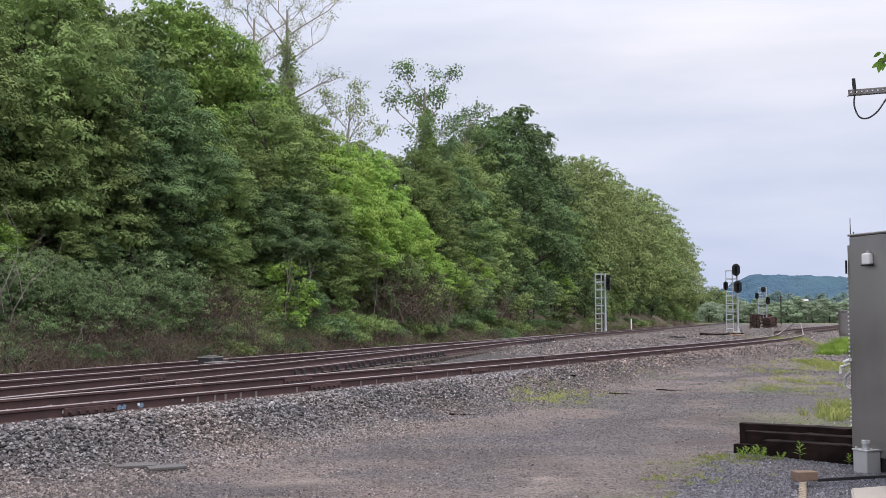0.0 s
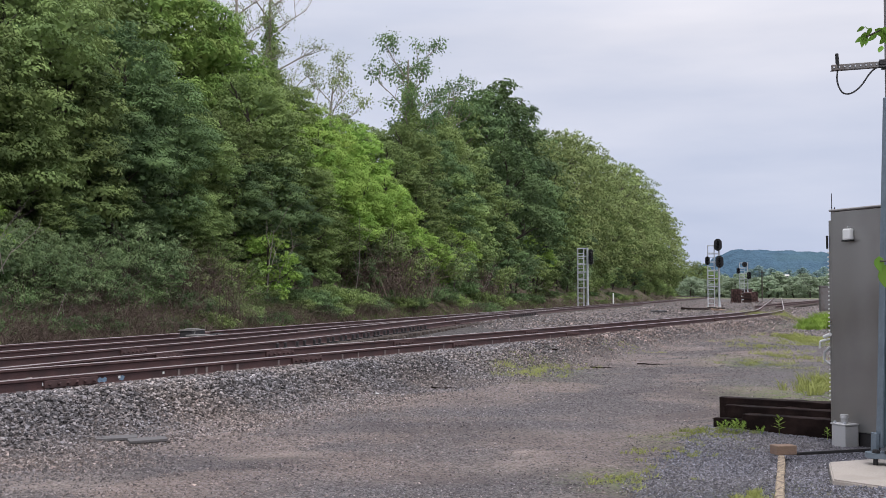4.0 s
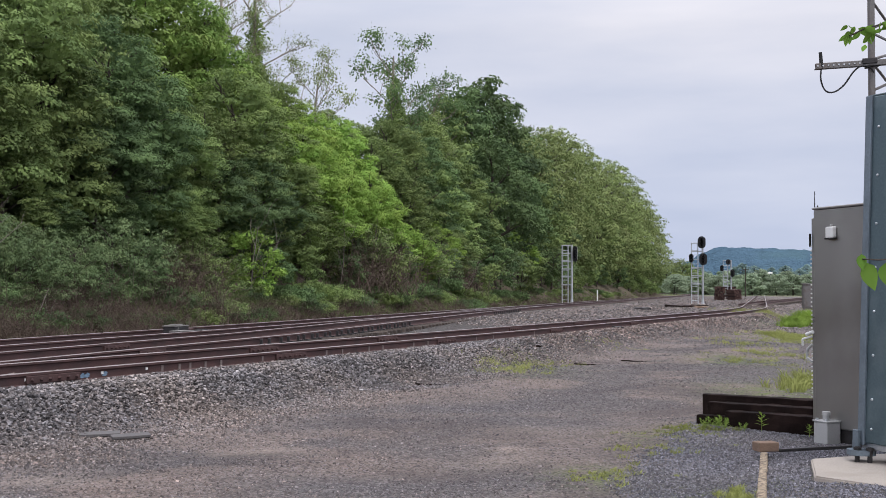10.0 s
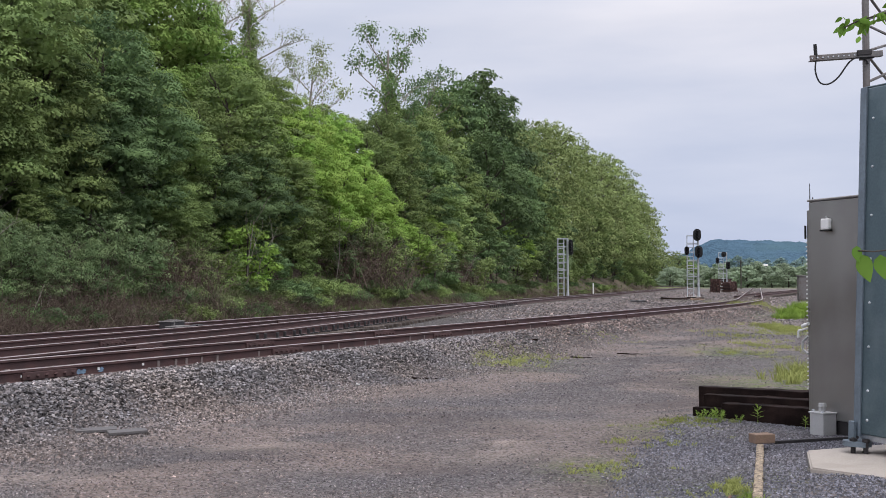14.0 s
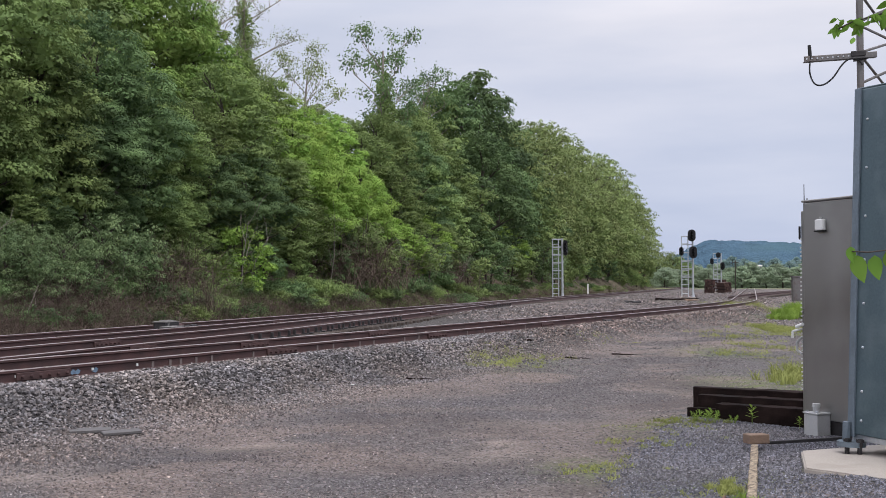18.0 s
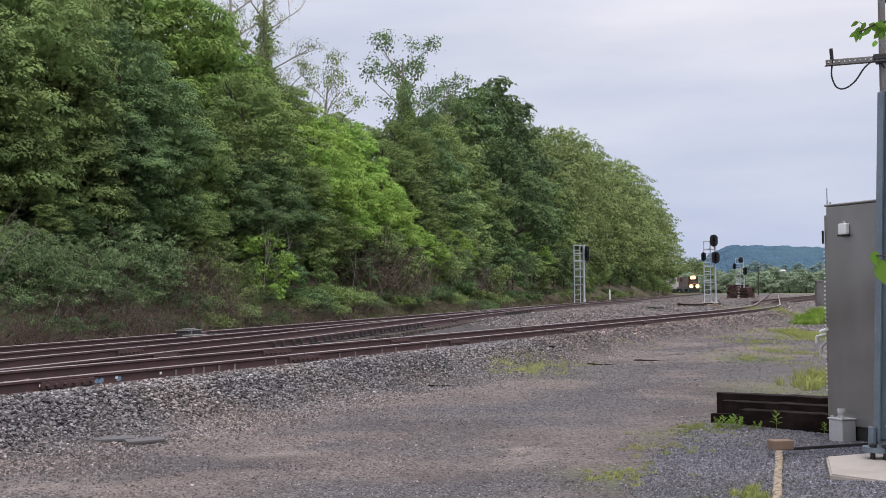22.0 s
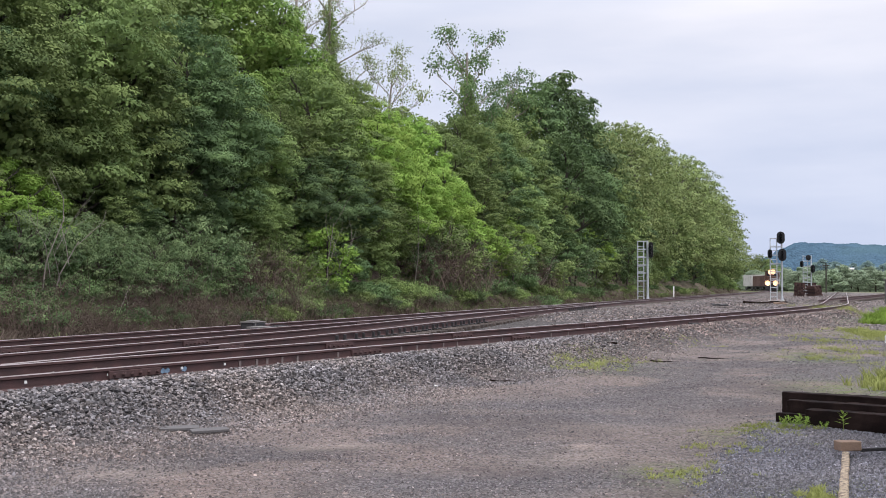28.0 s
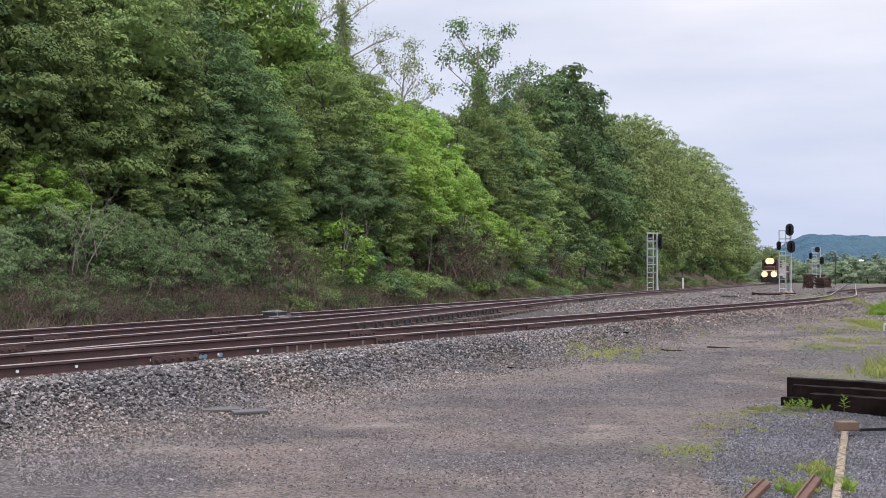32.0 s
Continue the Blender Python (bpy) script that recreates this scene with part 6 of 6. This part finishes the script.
def twig(x, y, z, points, leaves, seed, size, spots=()):
    rng = np.random.default_rng(seed)
    ob = thing("leafy_twig", pose(x, y, z), "thin twig with broad fresh green leaves", "twig", "twigs by the housing")
    bm = bmesh.new()
    pipe(bm, [Vector(p) for p in points], 0.004)
    part("stem", bm, BARK, ob)
    for k in range(leaves):
        u = k / max(1, leaves - 1) * (len(points) - 1)
        i = min(int(u), len(points) - 2)
        c = Vector(points[i]).lerp(Vector(points[i + 1]), u - i) + Vector((rng.normal(), rng.normal(), rng.normal())) * size * 0.35
        d = Vector((rng.normal() * 0.7 - 0.35, rng.normal() * 0.4, -0.8 + 0.45 * rng.normal())).normalized()
        s = d.cross(Vector((rng.normal() * 0.5, -1, rng.normal() * 0.5))).normalized()
        ln = size * (0.7 + 0.6 * rng.random())
        if k < len(spots):
            c, d, ln = Vector(spots[k][0]), Vector(spots[k][1]).normalized(), spots[k][2]
            s = d.cross(Vector((0.15, -1, 0.1))).normalized()
        bm = bmesh.new()
        n = 7
        rows = []
        for j in range(n):
            v = j / (n - 1)
            w = ln * (0.36 if spots else 0.25) * math.sin(math.pi * min(1, v ** 0.75)) ** 0.9 + 0.0005
            mid = c + d * ln * v + Vector((0, 0, -0.12 * ln * v * v))
            nn = d.cross(s)
            rows.append([bm.verts.new(mid + s * w + nn * w * 0.3), bm.verts.new(mid), bm.verts.new(mid - s * w + nn * w * 0.3)])
        for a, b in zip(rows[:-1], rows[1:]):
            bm.faces.new((a[0], a[1], b[1], b[0]))
            bm.faces.new((a[1], a[2], b[2], b[1]))
        part("leaf", bm, TWIG_LEAF, ob, smooth=True)


twig(2.157, 6.0, 2.95, [(0.36, 0, 0.13), (0.24, 0, 0.09), (0.12, 0, 0.05), (0.0, 0, 0.02), (-0.08, 0, -0.02)], 44, 51, 0.066)
twig(2.157, 6.0, 1.745, [(0.4, 0, 0.04), (0.2, 0, 0.03), (0.06, 0, 0.015), (-0.025, 0, 0.02)], 4, 54, 0.125,
     [((0.0, 0, 0.0), (0.3, 0, -1), 0.135), ((-0.03, 0, 0.045), (0.15, 0, -1), 0.08), ((0.1, 0.02, 0.0), (0.2, 0, -1), 0.12), ((0.16, 0.02, 0.02), (0.5, 0, -0.7), 0.12)])

# ---------------------------------------------------------------- distance
pole = thing("utility_pole", pose(px(1303) * 235, 235, height(px(1303) * 235, 235)), "dark weathered wooden utility pole", "utility pole")
bm = bmesh.new()
tube(bm, (0, 0, -1), (0, 0, 6.0), 0.14, 0.1, 8)
part("pole", bm, BARK, pole)
bm = bmesh.new()
box(bm, -0.7, -0.05, 5.5, 0.7, 0.05, 5.62)
part("crossarm", bm, BARK, pole)


def far_house(x, y, z, w, d, h, turn, label):
    ob = thing("house", pose(x, y, z, 0, 0, turn), label, "house", "houses in the valley")
    bm = bmesh.new()
    box(bm, -w / 2, -d / 2, -2.0, w / 2, d / 2, h)
    part("wall", bm, WHITE_PAINT, ob)
    bm = bmesh.new()
    vs = [bm.verts.new(p) for p in ((-w / 2 - 0.4, -d / 2 - 0.5, h - 0.2), (w / 2 + 0.4, -d / 2 - 0.5, h - 0.2), (w / 2 + 0.4, d / 2 + 0.5, h - 0.2), (-w / 2 - 0.4, d / 2 + 0.5, h - 0.2),
                                    (-w / 2 - 0.4, 0, h + d * 0.3), (w / 2 + 0.4, 0, h + d * 0.3))]
    for f in ((0, 1, 5, 4), (2, 3, 4, 5), (0, 4, 3), (1, 2, 5), (3, 2, 1, 0)):
        bm.faces.new([vs[i] for i in f])
    part("roof", bm, CAR_GREY, ob)
    for u in (-0.3, 0, 0.3):
        bm = bmesh.new()
        box(bm, u * w - 0.5, -d / 2 - 0.06, h * 0.35, u * w + 0.5, -d / 2 + 0.02, h * 0.7)
        part("window", bm, GLASS_DARK, ob)


far_house(px(1351) * 640, 640, 6.4, 4.6, 3, 1.9, 8, "small white house among valley trees")
far_house(px(1345) * 700, 700, 10.6, 3.0, 2.4, 1.5, -10, "small white house among valley trees")


def build_hill():
    xs, rows = np.arange(-300, 2600, 5.0), 16
    verts, faces = [], []
    for r in range(rows):
        u = r / (rows - 1)
        for x in xs:
            crest = 112 + 6 * math.sin(x / 260.0 + 1.0) + 4 * math.sin(x / 97.0) - 58 * float(smooth(700, 540, x)) - 20 * float(smooth(1300, 2500, x))
            rough = 3.0 * noise.noise(Vector((x / 26.0, r * 1.7, 0))) + 3.0 * noise.noise(Vector((x / 11.0, r * 2.3, 3))) + 2.0 * abs(noise.noise(Vector((x / 5.0, r * 3.1, 8))))
            verts.append((x, 3000 - 700 * (1 - u) ** 1.3, -30 + (crest + 30) * math.sin(u * math.pi / 2) ** 1.4 + rough))
    n = len(xs)
    for r in range(rows - 1):
        for i in range(n - 1):
            faces.append((r * n + i, r * n + i + 1, (r + 1) * n + i + 1, (r + 1) * n + i))
    tagged(new("far_hill", mesh_of("far_hill", verts, faces, HILL, smooth=True)), "long wooded ridge on the horizon, blue from painted haze", "hill", kind="structure")


build_hill()


def plant_at(kind, x, y, z, s, wide):
    m = pose(x, y, z, 0, 0, (x * 37) % 360) @ Matrix.Diagonal((s * wide, s * wide, s, 1))
    if kind not in FIRST:
        FIRST.add(kind)
        KINDS[kind].matrix_basis = m
    else:
        copy_thing(KINDS[kind], m @ Matrix.Diagonal((*(1 / v for v in KINDS[kind].scale), 1)))


def build_valley():
    rng = random.Random(77)
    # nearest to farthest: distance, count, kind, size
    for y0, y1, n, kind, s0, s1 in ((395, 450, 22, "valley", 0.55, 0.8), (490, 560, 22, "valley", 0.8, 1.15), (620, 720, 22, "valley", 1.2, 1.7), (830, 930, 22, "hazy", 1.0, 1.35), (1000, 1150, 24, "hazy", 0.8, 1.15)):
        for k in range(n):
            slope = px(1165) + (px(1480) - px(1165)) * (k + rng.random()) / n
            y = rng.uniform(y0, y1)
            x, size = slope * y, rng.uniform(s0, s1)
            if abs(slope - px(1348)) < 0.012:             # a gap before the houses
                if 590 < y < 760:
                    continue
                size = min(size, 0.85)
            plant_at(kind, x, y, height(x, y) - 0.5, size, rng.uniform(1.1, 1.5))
    for b, y, s in ((1128, 280, 1.0), (1136, 285, 0.8), (1142, 292, 0.6)):
        x = px(b) * y
        plant_at("shrub_mid", x, y, height(x, y) - 0.2, s, 1.2)
    # a thicket beyond the bend of the main line
    for b, y, s in ((1164, 440, 1.0), (1176, 450, 1.12), (1190, 445, 1.08), (1203, 455, 1.0), (1213, 450, 0.82), (1224, 460, 0.7)):
        x = px(b) * y
        plant_at("far_mid" if b % 2 else "olive", x, y, height(x, y) - 0.5, s, 1.25)


build_valley()

# ---------------------------------------------------------------- train


def bogie(parent, x):
    bm = bmesh.new()
    for s in (-1, 1):
        box(bm, x - 1.5, s * 1.0 - 0.08, 0.3, x + 1.5, s * 1.0 + 0.08, 0.75, 0.03)
    box(bm, x - 0.3, -1.0, 0.4, x + 0.3, 1.0, 0.8, 0.03)
    b = part("bogie", bm, LOCO_DARK, parent)
    for dx in (-1.1, 1.1):
        bm = bmesh.new()
        for s in (-1, 1):
            bmesh.ops.create_cone(bm, cap_ends=True, segments=20, radius1=0.46, radius2=0.46, depth=0.13, matrix=pose(x + dx, s * 0.76, 0.46, 90))
        tube(bm, (x + dx, -0.76, 0.46), (x + dx, 0.76, 0.46), 0.09, 0.09, 8)
        part("wheelset", bm, LOCO_DARK, b)


def locomotive():
    """Local +x points the way it runs; z from the rail."""
    ob = thing("locomotive", Matrix(), "red-brown diesel locomotive with lit headlights", "locomotive")

    def p(name, boxes, mat, parent=ob, bevel=0.03, label=""):
        bm = bmesh.new()
        for b in boxes:
            box(bm, *b, bevel)
        return part(name, bm, mat, parent, label)

    p("frame", [(-22.0, -1.45, 1.05, 0.0, 1.45, 1.55)], LOCO_DARK)
    p("long_hood", [(-21.2, -0.95, 1.55, -5.2, 0.95, 4.35)], LOCO_RED)
    p("radiator", [(-21.0, -1.45, 3.3, -15.5, 1.45, 4.6)], LOCO_RED)
    cabin = p("cab", [(-5.2, -1.5, 1.55, -2.3, 1.5, 4.55)], LOCO_RED)
    p("cab_roof", [(-5.35, -1.4, 4.55, -2.2, 1.4, 4.72)], LOCO_DARK, cabin)
    for s in (-1, 1):
        p("windscreen", [(-2.31, s * 0.78 - 0.4, 3.5, -2.27, s * 0.78 + 0.4, 4.1)], GLASS_DARK, cabin, 0.005)
        p("side_window", [(-4.6, s * 1.49 - 0.02, 3.4, -3.0, s * 1.49 + 0.02, 4.1)], GLASS_DARK, cabin, 0.005)
    p("nose", [(-2.3, -0.95, 1.55, -0.7, 0.95, 3.35)], LOCO_RED, bevel=0.12)
    p("pilot", [(-0.35, -1.45, 0.25, 0.02, 1.45, 1.05)], LOCO_DARK)
    p("walkway_step", [(-0.9, -1.5, 0.45, -0.4, -1.1, 1.5), (-0.9, 1.1, 0.45, -0.4, 1.5, 1.5)], LOCO_DARK)
    bm = bmesh.new()
    for s in (-1, 1):
        tube(bm, (-0.15, s * 1.35, 1.5), (-0.15, s * 1.35, 2.5), 0.03, 0.03, 6)
    tube(bm, (-0.15, -1.35, 2.5), (-0.15, 1.35, 2.5), 0.03, 0.03, 6)
    part("handrail", bm, WHITE_PAINT, ob)
    p("fuel_tank", [(-14.0, -1.35, 0.4, -8.5, 1.35, 1.05)], LOCO_DARK, bevel=0.15)
    p("coupler", [(0.0, -0.2, 0.7, 0.5, 0.2, 1.0)], LOCO_DARK)
    # real lamps, their discs drawn oversized to suggest glare
    for y, z, r, name in ((-0.27, 4.4, 0.3, "headlight"), (0.27, 4.4, 0.3, "headlight"), (-0.88, 1.8, 0.32, "ditch_light"), (0.88, 1.8, 0.32, "ditch_light")):
        x = -2.25 if z > 3 else -0.1
        bm = bmesh.new()
        bmesh.ops.create_cone(bm, cap_ends=True, segments=18, radius1=r + 0.03, radius2=r + 0.03, depth=0.16, matrix=pose(x, y, z, 0, 90, 0))
        case = part("lamp_case", bm, LOCO_DARK, ob)
        bm = bmesh.new()
        bmesh.ops.create_cone(bm, cap_ends=True, segments=18, radius1=r, radius2=r, depth=0.02, matrix=pose(x + 0.095, y, z, 0, 90, 0))
        part(name, bm, HEADLAMP, case, "glowing warm white lamp")
        # flared amber ring, no lamp part: glow modelled as an emitting surface
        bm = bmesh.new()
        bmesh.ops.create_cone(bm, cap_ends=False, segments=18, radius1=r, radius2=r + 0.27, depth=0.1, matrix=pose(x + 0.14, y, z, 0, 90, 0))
        part("bloom_ring", bm, BLOOM_RING, case, "amber emissive ring imitating bloom round the lamp")
    bogie(ob, -4.2)
    bogie(ob, -17.8)
    return ob


def boxcar(mat, tall, label, ribs=12):
    ob = thing("freight_car", Matrix(), label, "freight car", "cars of the train")
    bm = bmesh.new()
    box(bm, -15.0, -1.45, 1.1, -0.4, 1.45, tall, 0.04)
    part("body", bm, mat, ob)
    bm = bmesh.new()
    box(bm, -15.1, -1.5, tall, -0.3, 1.5, tall + 0.12, 0.04)
    part("roof", bm, CAR_GREY, ob)
    for k in range(ribs):
        for s in (-1, 1):
            bm = bmesh.new()
            x = -14.6 + k * 14.0 / (ribs - 1)
            box(bm, x - 0.05, s * 1.49 - 0.05, 1.15, x + 0.05, s * 1.49 + 0.05, tall - 0.05)
            part("rib", bm, mat, ob)
    bm = bmesh.new()
    box(bm, -15.4, -0.2, 0.8, 0.0, 0.2, 1.1, 0.02)
    part("sill", bm, LOCO_DARK, ob)
    bogie(ob, -2.6)
    bogie(ob, -12.8)
    return ob


TRAIN = [(locomotive(), 0.0, 22.0), (boxcar(CAR_GREY, 4.5, "pale grey freight car behind the locomotive"), 22.9, 15.4), (boxcar(CAR_BROWN, 4.0, "rust-brown freight car with ribbed sides"), 38.9, 15.4),
         (boxcar(CAR_BROWN, 4.0, "rust-brown freight car with ribbed sides"), 54.9, 15.4), (boxcar(CAR_GREY, 4.3, "pale grey freight car in the train"), 70.9, 15.4)]
MAIN_S = np.concatenate([[0], np.cumsum(np.linalg.norm(np.diff(MAIN, axis=0), axis=1))])


def on_main(s):
    return float(np.interp(s, MAIN_S, MAIN[:, 0])), float(np.interp(s, MAIN_S, MAIN[:, 1]))


FRONT_AT_END, SPEED = 243.0, 11.0


def motions():
    for ob, behind, ln in TRAIN:
        rows = []
        for k in range(33):
            s = FRONT_AT_END + SPEED * (32 - k) + behind
            x0, y0 = on_main(s)
            x1, y1 = on_main(s + ln)
            rows.append((float(k), pose(x0, y0, RAIL_TOP, 0, 0, math.degrees(math.atan2(y0 - y1, x0 - x1)))))
        walk(ob, rows)


motions()
